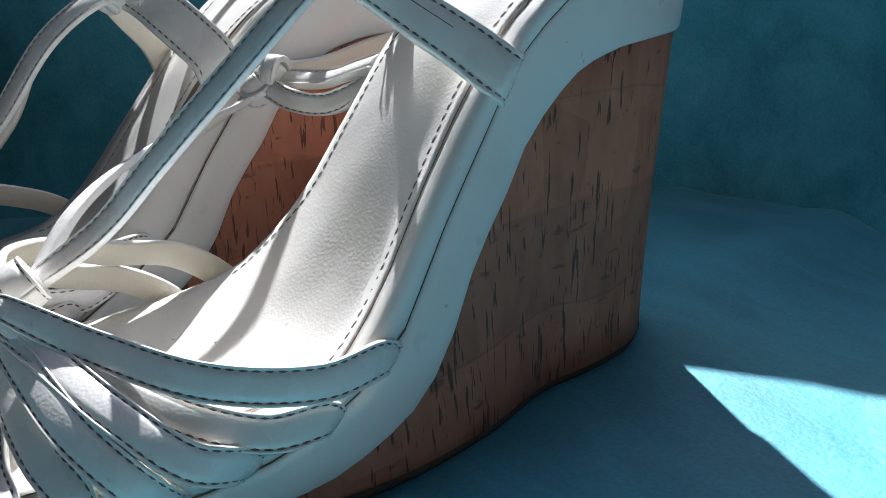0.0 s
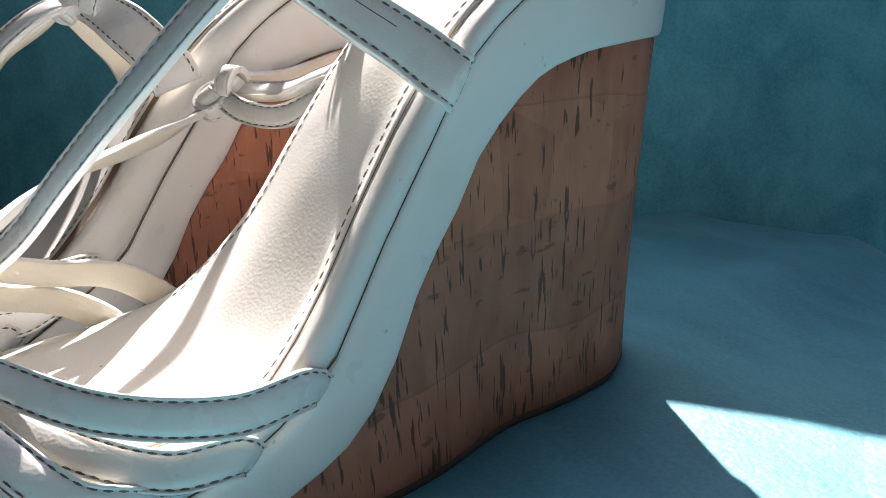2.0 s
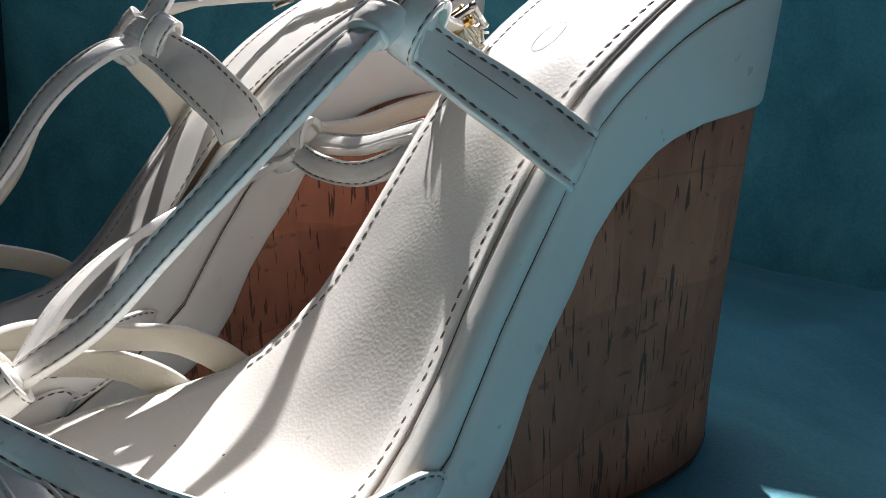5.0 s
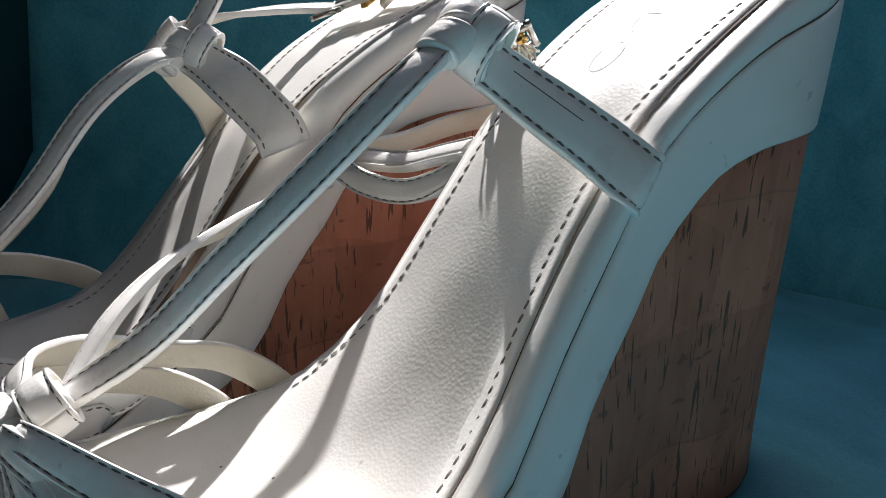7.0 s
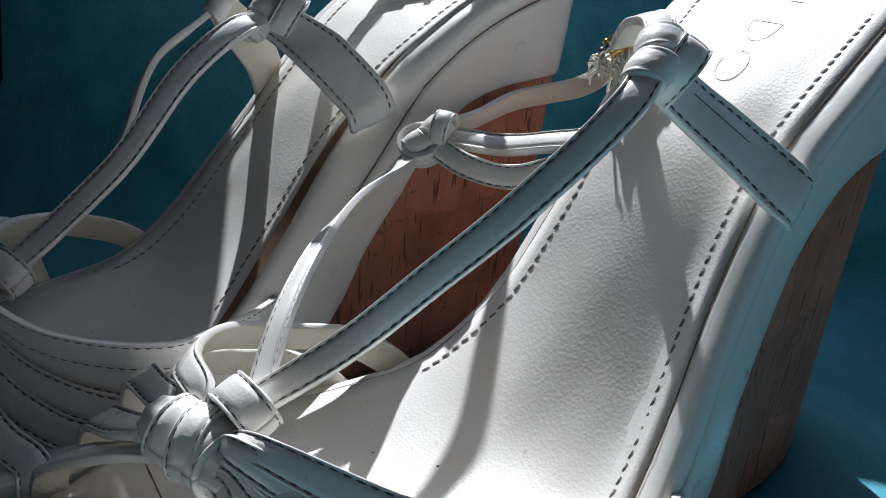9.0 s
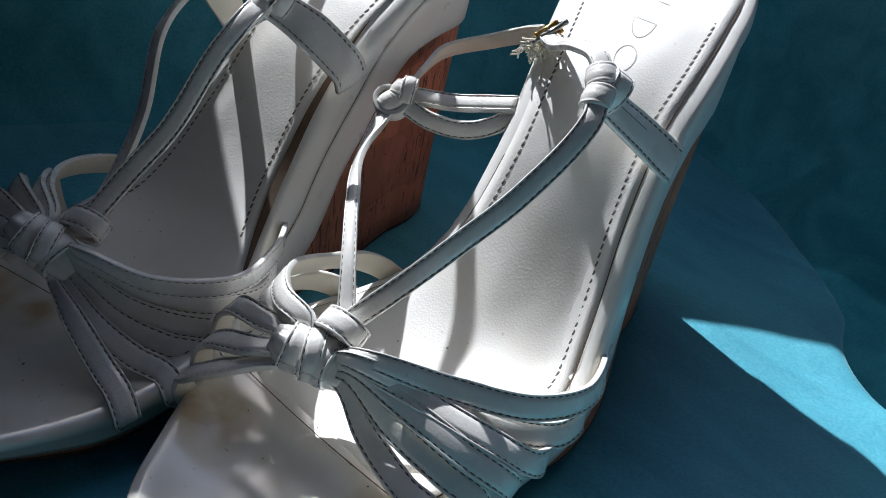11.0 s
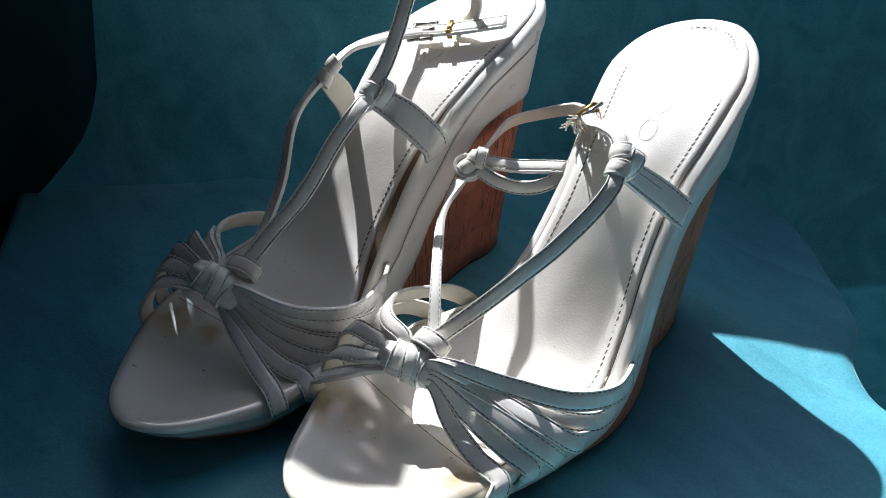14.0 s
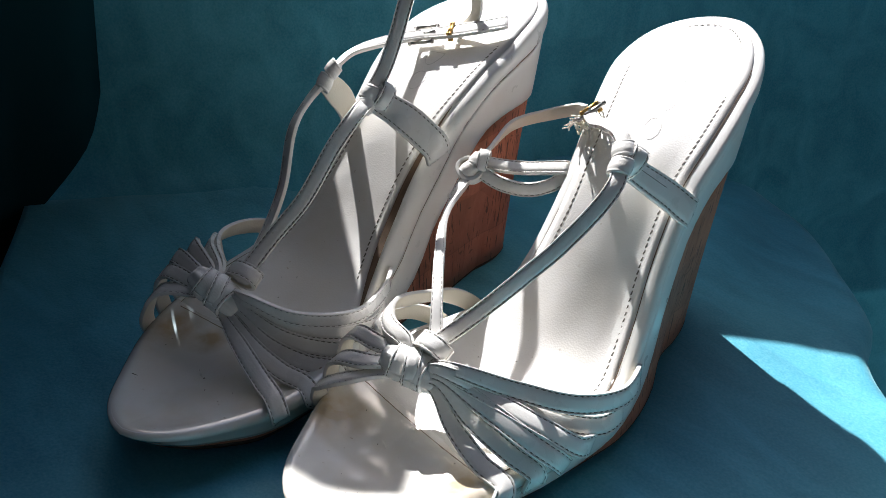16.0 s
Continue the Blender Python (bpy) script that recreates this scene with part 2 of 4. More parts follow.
def loft(bm, rings, closed=True, caps=False):
    vs = [[bm.verts.new(p) for p in r] for r in rings]
    for a, b in zip(vs, vs[1:]):
        k = len(a)
        for i in range(k if closed else k - 1):
            j = (i + 1) % k
            bm.faces.new((a[i], a[j], b[j], b[i]))
    if caps:
        bm.faces.new(vs[0])
        bm.faces.new(vs[-1])
    return vs


def dash(bm, a, b, up, w=0.00030, h=0.00016):
    """One stitch from a to b, lying on a surface with that normal."""
    side = (b - a).cross(up)
    if side.length < 1e-9:
        return
    side = side.normalized() * w
    up = up.normalized() * h
    a, b = a - side * 0.45, b + side * 0.45
    mid = (a + b) / 2 + up
    q = [bm.verts.new(p) for p in (a - side, a + side, b + side, b - side)]
    t = [bm.verts.new(p) for p in (mid - side * 0.7, mid + side * 0.7)]
    bm.faces.new((q[0], q[1], t[1], t[0]))
    bm.faces.new((q[3], t[0], t[1], q[2]))
    bm.faces.new((q[0], t[0], q[3]))
    bm.faces.new((q[1], q[2], t[1]))


def stitch_line(bm, pts, normals, length=0.0015, gap=0.0007):
    """Dashes along a line of points."""
    left, on, start = length, True, pts[0]
    for i in range(len(pts) - 1):
        a, b = pts[i], pts[i + 1]
        d = (b - a).length
        pos = 0.0
        while d - pos > left:
            pos += left
            p = a + (b - a) * (pos / d)
            if on:
                dash(bm, start, p, normals[i])
            start, on = p, not on
            left = length if on else gap
        left -= d - pos


def ribbon_frames(points, faces, n):
    pts = spline(points, n, False)
    P = [np.array(p, float) for p in points]
    s = np.concatenate([[0], np.cumsum([np.linalg.norm(b - a) for a, b in zip(P, P[1:])])])
    fs = [table(list(zip(s, [p[k] for p in faces]))) for k in range(3)]
    fn = [Vector([f(q) for f in fs]) for q in np.linspace(0, s[-1], n + 1)]
    out = []
    for i, p in enumerate(pts):
        t = (pts[min(i + 1, n)] - pts[max(i - 1, 0)]).normalized()
        f = fn[i] - t * fn[i].dot(t)
        f.normalize()
        out.append((p, t, f, t.cross(f)))
    return out


def strap(name, parent, points, faces, width=0.0085, thick=0.0017, mat=None, n=28, stitches=True, widths=None, label="", rows=(0.78,), slit=None):
    """A stitched strap along points, whose outer face looks along faces."""
    fr = ribbon_frames(points, faces, n)
    prof = [(-1, -0.40), (-1, 0.32), (-0.985, 0.43), (-0.945, 0.48), (-0.87, 0.50), (-0.78, 0.22), (-0.69, 0.44), (-0.35, 0.52), (0, 0.54), (0.35, 0.52), (0.69, 0.44), (0.78, 0.22), (0.87, 0.50), (0.945, 0.48), (0.985, 0.43), (1, 0.32), (1, -0.40), (0.95, -0.5), (0, -0.5), (-0.95, -0.5)]
    wf = table(widths) if widths else (lambda q: 1.0)
    rings = []
    for i, (p, t, f, s) in enumerate(fr):
        w = width / 2 * wf(i / n)
        rings.append([p + s * (a * w) + f * (b * thick) for a, b in prof])
    bm = bmesh.new()
    loft(bm, rings, True, True)
    ob = part(name, bm, mat or M_STRAP, parent, label)
    if mat is None:
        ob.data.materials.append(M_LINING)
        for i, poly in enumerate(ob.data.polygons):
            if i < n * len(prof) and i % len(prof) >= 16:
                poly.material_index = 1
    if stitches:
        bm = bmesh.new()
        for q in rows:
            for sg in (-1, 1):
                line = [p + s * (sg * q * width / 2 * wf(i / n)) + f * (thick * 0.29) for i, (p, t, f, s) in enumerate(fr)]
                stitch_line(bm, line, [x[2] for x in fr])
        part("stitching", bm, M_THREAD, ob, "", False)
    if slit:
        bm = bmesh.new()
        run = [x for i, x in enumerate(fr) if slit[0] <= i / n <= slit[1]]
        loft(bm, [[p + f * (thick * 0.56) - s * (0.12 * width - d) for p, t, f, s in run] for d in (-0.00012, 0.00012)], False)
        part("slit", bm, M_THREAD, ob, "", False)
    return ob


# ---- setting: cloth on a table, dark room ----
_fold_pts = spline([(-0.475, -0.050, 0), (-0.421, 0.035, 0), (-0.365, 0.150, 0), (-0.315, 0.250, 0), (-0.275, 0.340, 0), (-0.205, 0.430, 0), (-0.08, 0.51, 0), (0.12, 0.57, 0), (0.45, 0.60, 0)], 150)
_edge_pts = spline([(-0.37, 0.235, 0), (-0.315, 0.262, 0), (-0.262, 0.278, 0), (-0.199, 0.262, 0), (-0.165, 0.234, 0), (-0.133, 0.203, 0), (-0.119, 0.173, 0), (-0.107, 0.160, 0), (-0.095, 0.152, 0), (-0.075, 0.150, 0), (0.0, 0.165, 0), (0.13, 0.183, 0)], 140)
GROUND_TURN = Matrix.Rotation(math.atan2(-0.42, 0.907), 4, "Z")


def ground_height(x, y):
    far = min(max((math.hypot(x + 0.22, y - 0.03) - 0.10) / 0.10, 0), 1)
    fold = max(0, noise.noise(Vector((x * 16 + y * 9, y * 5 - x * 3, 7)))) ** 2 + 0.5 * max(0, noise.noise(Vector((x * 11 - y * 24, y * 6, 3)))) ** 2
    return 0.0008 * noise.noise(Vector((x * 30, y * 30, 5))) + 0.0012 * noise.noise(Vector((x * 9, y * 20, 1))) - 0.0014 + 0.016 * fold * far


def wall_top(x, y):
    """Height of the cloth's upper edge: it hangs high on the dark side and sags behind the sandals."""
    sag = ((x + 0.155) * -0.022 + (y - 0.14) * 0.0263) / 0.0301 + 0.012
    if y > 0.30:
        sag = 0.235
    q = min(max((0.0725 - y) / 0.012, 0), 1) if x < -0.3 else 0
    q = q * q * (3 - 2 * q)
    return sag + (0.30 - sag) * q


def backdrop():
    """The cloth turned up behind the sandals."""
    bm = bmesh.new()
    rows = []
    N = len(_fold_pts)
    for i, p in enumerate(_fold_pts):
        s = i / (N - 1)
        t = (_fold_pts[min(i + 1, N - 1)] - _fold_pts[max(i - 1, 0)]).normalized()
        out = Vector((-t.y, t.x, 0))
        top = wall_top(p.x, p.y)
        row = []
        sink = -0.55 * min(max((p.y - 0.20) / 0.07, 0), 1)
        for k in range(0, 9):
            a = k / 8 * radians(86)
            c = p + Vector((0, 0, sink)) - out * 0.024 + out * (0.028 * math.sin(a)) + Vector((0, 0, 0.028 * (1 - math.cos(a))))
            c.z += ground_height(c.x, c.y) * (1 - k / 8) - (0.0006 if k == 0 else 0)
            row.append(c)
        base = row[-1].copy()
        for k in range(1, 19):
            z = (top - base.z) * k / 18
            h = base.z + z
            wob = (0.010 * noise.noise(Vector((s * 14, h * 7, 3.1))) + 0.006 * noise.noise(Vector((s * 40, h * 3, 8)))) * min(1, k / 6)
            row.append(base + out * (max(h, 0) * 0.06 + wob) + Vector((0, 0, z)))
        for k in range(1, 8):
            row.append(row[26] + out * (0.02 * k) + Vector((0, 0, -0.02 * k - 0.001 * k * k)))
        rows.append([Vector(v) for v in row])
    loft(bm, rows, False)
    return part("backdrop_cloth", bm, M_SHEER)


def past_edge(x, y):
    """How far a place lies past the edge over which the cloth drops."""
    best = None
    for a, b in zip(_edge_pts[::4], _edge_pts[4::4]):
        dx, dy = b.x - a.x, b.y - a.y
        q = min(max(((x - a.x) * dx + (y - a.y) * dy) / (dx * dx + dy * dy), 0), 1)
        ex, ey = x - a.x - q * dx, y - a.y - q * dy
        d = math.hypot(ex, ey)
        if best is None or d < best[0]:
            best = (d, dx * ey - dy * ex)
    return math.copysign(best[0], best[1])


def behind(x, y):
    """Whether a place lies behind the turned-up cloth."""
    return y > 0.035 + (x + 0.421 + 0.012) * 1.95 and y < 0.33 and x < -0.29


def ground_sheet():
    """The cloth that lies under the sandals; it drops over an edge behind them and on the dark side."""
    bm = bmesh.new()
    na, nb = 190, 100
    rows = []
    for i in range(na + 7):
        a = -0.185 + 0.46 * (min(i, na) / na) ** 1.15 + 0.004 * min(max(i - na, 0), 2) ** 0.5
        row = []
        for j in range(-6, nb + 1):
            b = 0.75 * (max(j, 0) / nb) ** 1.2
            edge = 0.006 * noise.noise(Vector((a * 12, 0.3, 2)))
            p = Vector((-0.307, -0.125, 0)) + GROUND_TURN @ Vector((a, b + edge, 0))
            p.z = ground_height(p.x, p.y) - 0.05 * max(i - na, 0)
            if j < 0:
                p.z -= 0.02 * -j
                p += GROUND_TURN @ Vector((0, -0.004 * min(-j, 2) ** 0.5, 0))
            row.append(p)
        rows.append(row)
    vs = [[bm.verts.new(p) for p in r] for r in rows]
    for r0, r1 in zip(vs, vs[1:]):
        for j in range(len(r0) - 1):
            c = (r0[j].co + r1[j + 1].co) / 2
            if past_edge(c.x, c.y) < -0.006 and not behind(c.x, c.y):
                bm.faces.new((r0[j], r1[j], r1[j + 1], r0[j + 1]))
    bmesh.ops.delete(bm, geom=[v for v in bm.verts if not v.link_faces], context="VERTS")
    rows = []
    for i in range(1, len(_edge_pts) - 1):
        p = _edge_pts[i]
        t = (_edge_pts[i + 1] - _edge_pts[i - 1]).normalized()
        out = Vector((-t.y, t.x, 0))
        row = []
        for d, z in ((-0.017, 0.0), (-0.012, 0.0004), (-0.006, 0.0006), (-0.003, 0.0005), (-0.001, 0.0), (0.001, -0.0012), (0.003, -0.0035), (0.0042, -0.009), (0.0040, -0.022), (0.001, -0.05), (-0.004, -0.10), (-0.008, -0.17), (-0.012, -0.30), (-0.016, -0.50), (-0.02, -0.70)):
            c = p + out * (d + 0.012 * noise.noise(Vector((i * 0.09, 2, d * 9))) * max(0, d / 0.05))
            row.append(Vector((c.x, c.y, ground_height(c.x, c.y) + z)))
        rows.append(row)
    loft(bm, rows, False)
    return part("ground", bm, M_CLOTH)


def hanging():
    """A fold of the cloth that hangs free on the dark side, with an added overhang on top."""
    bm = bmesh.new()
    line = spline([(-0.449, -0.015, 0), (-0.441, -0.029, 0), (-0.442, -0.049, 0), (-0.450, -0.072, 0), (-0.455, -0.095, 0), (-0.460, -0.135, 0), (-0.48, -0.21, 0)], 40)
    rows = []
    for i, p in enumerate(line):
        q = i / 40
        low = -0.016 + 0.066 * max(0, 1 - q / 0.22) ** 1.2 + 0.003 * math.sin(q * 9)
        rows.append([p + Vector((0.004 * math.sin(q * 22 + k * 0.1), 0.0010 * k * (1 - q) + 0.003 * math.cos(q * 17), low + (0.36 - low) * k / 16)) for k in range(17)])
        # Overhang added out of view, keeps sky light off the backdrop's left.
        top = rows[-1][-1]
        rows[-1] += [top + Vector((0.02 * k, 0.004 * k, 0.006 * math.sin(k * 0.6))) for k in range(1, 8)]
    loft(bm, rows, False)
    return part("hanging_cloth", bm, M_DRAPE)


tagged(hanging(), "free-hanging fold of the teal cloth, shade put into its colour", "cloth", kind="structure")
tagged(backdrop(), "teal cloth draped up behind the sandals as a backdrop", "cloth", kind="structure")
tagged(ground_sheet(), "teal cloth spread flat over the table top", "cloth", kind="structure")


def slab(name, size, at, mat, label, category):
    bm = bmesh.new()
    bmesh.ops.create_cube(bm, size=1)
    bmesh.ops.scale(bm, vec=size, verts=bm.verts)
    bmesh.ops.translate(bm, vec=at, verts=bm.verts)
    return tagged(part(name, bm, mat, smooth=False), label, category, kind="structure")


# Panel added behind the backdrop to stop sun on the cloth's left end.
slab("sun_blocker", (0.02, 0.44, 1.17), (-0.62, -0.18, -0.135), M_DARK, "near-black panel added to keep sun off the cloth's left end", "wall")
# Added wall, its darkness comes from the near-black colour.
slab("wall_west", (0.02, 6, 1.2), (-1.3, 0, -0.12), M_DARK, "added near-black wall, the room's darkness put into its colour", "wall")
# Unseen wall, added to dim sky light on the toe side.
slab("sky_blocker_wall", (1.7, 0.05, 1.85), (-0.45, -0.48, 0.205), M_DARK, "added near-black wall, the room's darkness put into its colour", "wall")
# Reflector added behind the camera, fills the camera-facing sides.
slab("bounce_wall", (0.05, 5, 3.1), (1.05, -0.6, 0.83), M_PLASTER, "unseen grey plaster wall added to bounce light onto the sandals", "wall")
# Slab added overhead, out of view, so sky light comes mostly from behind.
slab("ceiling", (1.32, 4.6, 0.05), (0.36, 0.1, 1.7), M_PLASTER, "unseen grey plaster ceiling added to cut sky light from the front", "ceiling")
slab("floor", (6, 6, 0.02), (0, 0, -0.72), M_DARK, "floor with the unlit room's darkness put into its colour", "floor")


# ---- sandals ----
RISE = table([(-0.071, 0.0205), (-0.06, 0.0185), (-0.045, 0.0160), (-0.03, 0.0148), (-0.01, 0.016), (0.01, 0.019), (0.025, 0.0235), (0.04, 0.030), (0.053, 0.042), (0.066, 0.060), (0.08, 0.0780), (0.0954, 0.0915), (0.115, 0.1035), (0.135, 0.1130), (0.165, 0.1220)])
SPRING = table([(-0.071, 0.0095), (-0.055, 0.0050), (-0.035, 0.0012), (-0.015, 0.0), (0.165, 0.0)])
LATERAL = table([(-0.071, 0.0), (-0.0703, 0.0035), (-0.068, 0.0085), (-0.0645, 0.0132), (-0.0595, 0.0178), (-0.05, 0.0242), (-0.04, 0.0302), (-0.03, 0.0355), (-0.012, 0.0415), (0.01, 0.0440), (0.025, 0.0432), (0.04, 0.0405), (0.055, 0.0348), (0.07, 0.0283), (0.085, 0.0239), (0.10, 0.0221), (0.11, 0.0201), (0.12, 0.0175), (0.137, 0.0100), (0.151, 0.002), (0.159, -0.007), (0.1632, -0.014), (0.165, -0.019)])
MEDIAL = table([(-0.071, 0.0), (-0.0703, -0.0033), (-0.068, -0.0080), (-0.0645, -0.0126), (-0.0595, -0.0170), (-0.05, -0.0230), (-0.04, -0.0286), (-0.03, -0.0335), (-0.021, -0.0370), (-0.012, -0.0390), (0.01, -0.0385), (0.025, -0.032), (0.04, -0.0245), (0.055, -0.0212), (0.07, -0.0228), (0.085, -0.0285), (0.10, -0.0355), (0.12, -0.0440), (0.134, -0.0445), (0.148, -0.0365), (0.159, -0.0305), (0.1635, -0.0245), (0.165, -0.019)])
BASE_LAT = table([(-0.071, 0.0), (-0.0703, 0.003), (-0.068, 0.0070), (-0.0645, 0.0108), (-0.0595, 0.0150), (-0.05, 0.021), (-0.03, 0.032), (0.01, 0.0405), (0.04, 0.0405), (0.055, 0.038), (0.076, 0.030), (0.10, 0.0168), (0.12, 0.0122), (0.137, 0.004), (0.151, -0.003), (0.159, -0.009), (0.165, -0.015)])
BASE_MED = table([(-0.071, 0.0), (-0.0703, -0.003), (-0.068, -0.0066), (-0.0645, -0.0102), (-0.0595, -0.0143), (-0.05, -0.020), (-0.03, -0.031), (0.01, -0.036), (0.04, -0.027), (0.07, -0.026), (0.10, -0.029), (0.12, -0.031), (0.14, -0.031), (0.154, -0.027), (0.161, -0.022), (0.165, -0.015)])
BASE_V = table([(-0.071, -0.064), (-0.05, -0.047), (-0.03, -0.03), (0.08, 0.08), (0.10, 0.0985), (0.12, 0.1145), (0.14, 0.131), (0.165, 0.1485)])
CORK_TOP = table([(-0.071, 0.0130), (-0.05, 0.0075), (-0.03, 0.0045), (0.0, 0.0035), (0.035, 0.0055), (0.046, 0.009), (0.061, 0.017), (0.069, 0.027), (0.075, 0.038), (0.086, 0.052), (0.091, 0.060), (0.098, 0.067), (0.105, 0.0725), (0.117, 0.0765), (0.13, 0.078), (0.165, 0.079)])
GROOVE = table([(-0.071, 0.0165), (-0.05, 0.0122), (-0.03, 0.0100), (0.0, 0.0095), (0.026, 0.0125), (0.041, 0.0185), (0.047, 0.022), (0.058, 0.031), (0.065, 0.042), (0.082, 0.066), (0.089, 0.0765), (0.11, 0.0925), (0.14, 0.103), (0.165, 0.111)])
CROWN = table([(-0.045, 0.0004), (-0.030, 0.0010), (-0.022, 0.0019), (-0.013, 0.0040), (-0.005, 0.0037), (0.003, 0.0023), (0.015, -0.0031), (0.026, -0.0061), (0.036, -0.0071), (0.045, -0.0074)])
ARCH = table([(-0.071, 0.0), (0.018, 0.0), (0.032, 0.45), (0.045, 1.0), (0.078, 1.0), (0.094, 0.60), (0.115, 0.32), (0.165, 0.25)])
TREAD = table([(0.0018, 0.0), (0.0034, 0.0001), (0.0060, 0.0007), (0.0095, 0.0015), (0.014, 0.0024), (0.019, 0.0030), (0.025, 0.0033), (0.045, 0.0033)])
HEEL = table([(-0.071, 0.0), (0.07, 0.0), (0.09, 0.25), (0.115, 0.85), (0.13, 1.0), (0.165, 1.0)])


def rounded(f, g, back):
    """The side curve f with a full round heel, whose hindmost point lies at back; g is the other side."""
    def h(v):
        if v > 0.12:
            c0, h0 = (f(0.12) + g(0.12)) / 2, (f(0.12) - g(0.12)) / 2
            x = min((v - 0.12) / 0.0425, 1)
            return c0 + (back - c0) * x + h0 * (1 - x**1.9) ** (1 / 1.9)
        return f(v)
    return h


LATERAL, MEDIAL = rounded(LATERAL, MEDIAL, -0.0215), rounded(MEDIAL, LATERAL, -0.0215)
BASE_LAT, BASE_MED = rounded(BASE_LAT, BASE_MED, -0.0195), rounded(BASE_MED, BASE_LAT, -0.0195)
BEND = table([(-0.071, 1.0), (-0.06, 0.80), (-0.05, 0.61), (-0.04, 0.42), (-0.03, 0.25), (-0.02, 0.11), (-0.01, 0.03), (0.0, 0.0), (0.165, 0.0)])


def stations(n=64):
    """Places round the sole: (v, side) from the toe along one side to the heel and back along the other."""
    a = [0.5 - 0.5 * math.cos(math.pi * k / n) for k in range(n + 1)]
    vs = [-0.071 + 0.2335 * q for q in a]
    return [(v, 1) for v in vs[:-1]] + [(v, -1) for v in reversed(vs[1:])]


def sandal(name, side, place, turn, style, tip, seat, lean, pivot, stains, crown, hem):
    root = new(name)
    root.matrix_world = pose(*place, 0, 0, turn)

    def L(u, v, w):
        """A place on the sole, which leans over: lean is its slope across the foot."""
        return Vector((side * u, v, w + lean * (u - pivot) * min(max(w, 0) / 0.03, 1)))

    def height(u, v):
        """The footbed's height: it falls away to the outer side over the arch."""
        return RISE(v) + crown * CROWN(u) * ARCH(v)

    def S(u, v, w):
        return Vector((side * u, v, w))

    def mid_u(v):
        """The run of the sole's middle."""
        return (LATERAL(v) + MEDIAL(v)) / 2 + tip * BEND(v) + seat * HEEL(v)

    def rim(v, s):
        return (LATERAL if s > 0 else MEDIAL)(v) + tip * BEND(v) + seat * HEEL(v)

    def wall(v, s, w, grow=0.0):
        """A point on the side of the sole at height w."""
        top, low = height(rim(v, s), v), SPRING(v)
        q = min(max((w - low) / (top - low), 0), 1.1) ** 1.3
        ub, ut = (BASE_LAT if s > 0 else BASE_MED)(v) + tip * BEND(v) + 0.6 * seat * HEEL(v), rim(v, s)
        vb, uc = BASE_V(v), mid_u(v)
        u, y = ub + (ut - ub) * q, vb + (v - vb) * q
        d = Vector((u - uc, (y - 0.135) if v > 0.135 else ((y + 0.045) if v < -0.045 else 0), 0))
        if d.length > 1e-6:
            d.normalize()
        return L(u + d.x * grow, y + d.y * grow, w)

    st = stations()
    # cork wedge
    def capped(bm, rings):
        vs = loft(bm, rings)
        h = len(st) // 2
        for r in (vs[0], vs[-1]):
            for i in range(1, h):
                a, b, c, d = r[i], r[i + 1] if i + 1 <= h else r[h], r[-i - 1] if i + 1 <= h else r[h], r[-i]
                if len({a, b, c, d}) == 4:
                    bm.faces.new((a, b, c, d))
                elif len({a, b, d}) == 3:
                    bm.faces.new((a, b, d))
            bm.faces.new((r[0], r[1], r[-1]))

    bm = bmesh.new()
    rings = []
    for k in range(9):
        rings.append([wall(v, s, SPRING(v) + 0.0016 + (CORK_TOP(v) - SPRING(v) - 0.0006) * k / 8, -0.0006) for v, s in st])
    capped(bm, rings)
    part("cork_wedge", bm, M_CORK, root, "brown cork veneer with dark slits")
    bm = bmesh.new()
    capped(bm, [[wall(v, s, SPRING(v) - 0.0010, -0.002) for v, s in st], [wall(v, s, SPRING(v) + 0.0017, -0.0004) for v, s in st]])
    part("outsole", bm, M_SOLE, root, "thin dark rubber outsole")
    # flat side band between cork and groove
    bm = bmesh.new()
    rings = []
    for q, g in ((0.0, -0.0012), (0.0, 0.0003), (0.03, 0.0007), (0.25, 0.0008), (0.5, 0.0008), (0.75, 0.0008), (0.95, 0.0007), (1.0, 0.0002), (1.0, -0.0015)):
        rings.append([wall(v, s, CORK_TOP(v) + (GROOVE(v) - CORK_TOP(v)) * q, g) for v, s in st])
    loft(bm, rings)
    part("side_band", bm, M_BAND, root, "smooth white wrapped side")
    # dark line in the groove
    bm = bmesh.new()
    loft(bm, [[wall(v, s, GROOVE(v) - 0.0004, 0.0000) for v, s in st], [wall(v, s, GROOVE(v) + 0.0005, 0.0000) for v, s in st]])
    part("seam", bm, M_GAP, root)
    # rounded rand above the groove, with the footbed edge
    bm = bmesh.new()
    rings = []

    def top_point(v, s, inset, dz):
        """A point on the footbed, inset from the rim."""
        u = rim(v, s)
        uc, vc = mid_u(min(max(v, -0.03), 0.13)), min(max(v, -0.03), 0.13)
        d = Vector((u - uc, v - vc, 0))
        ln = d.length
        d = d / ln if ln > 1e-6 else Vector((0, 1, 0))
        p = Vector((u, v, 0)) - d * min(inset, ln)
        return L(p.x, p.y, height(p.x, p.y) + dz)

    for q, g in ((0.02, -0.0012), (0.06, 0.0001), (0.2, 0.0010), (0.45, 0.0014), (0.7, 0.0011), (0.88, 0.0004), (0.97, -0.0006)):
        rings.append([wall(v, s, GROOVE(v) + (height(rim(v, s), v) - GROOVE(v)) * q, g) for v, s in st])
    rings.append([top_point(v, s, 0.0026, 0.0001) for v, s in st])
    rings.append([top_point(v, s, 0.0042, 0.0000) for v, s in st])
    rings.append([top_point(v, s, 0.0060, -0.0008) for v, s in st])
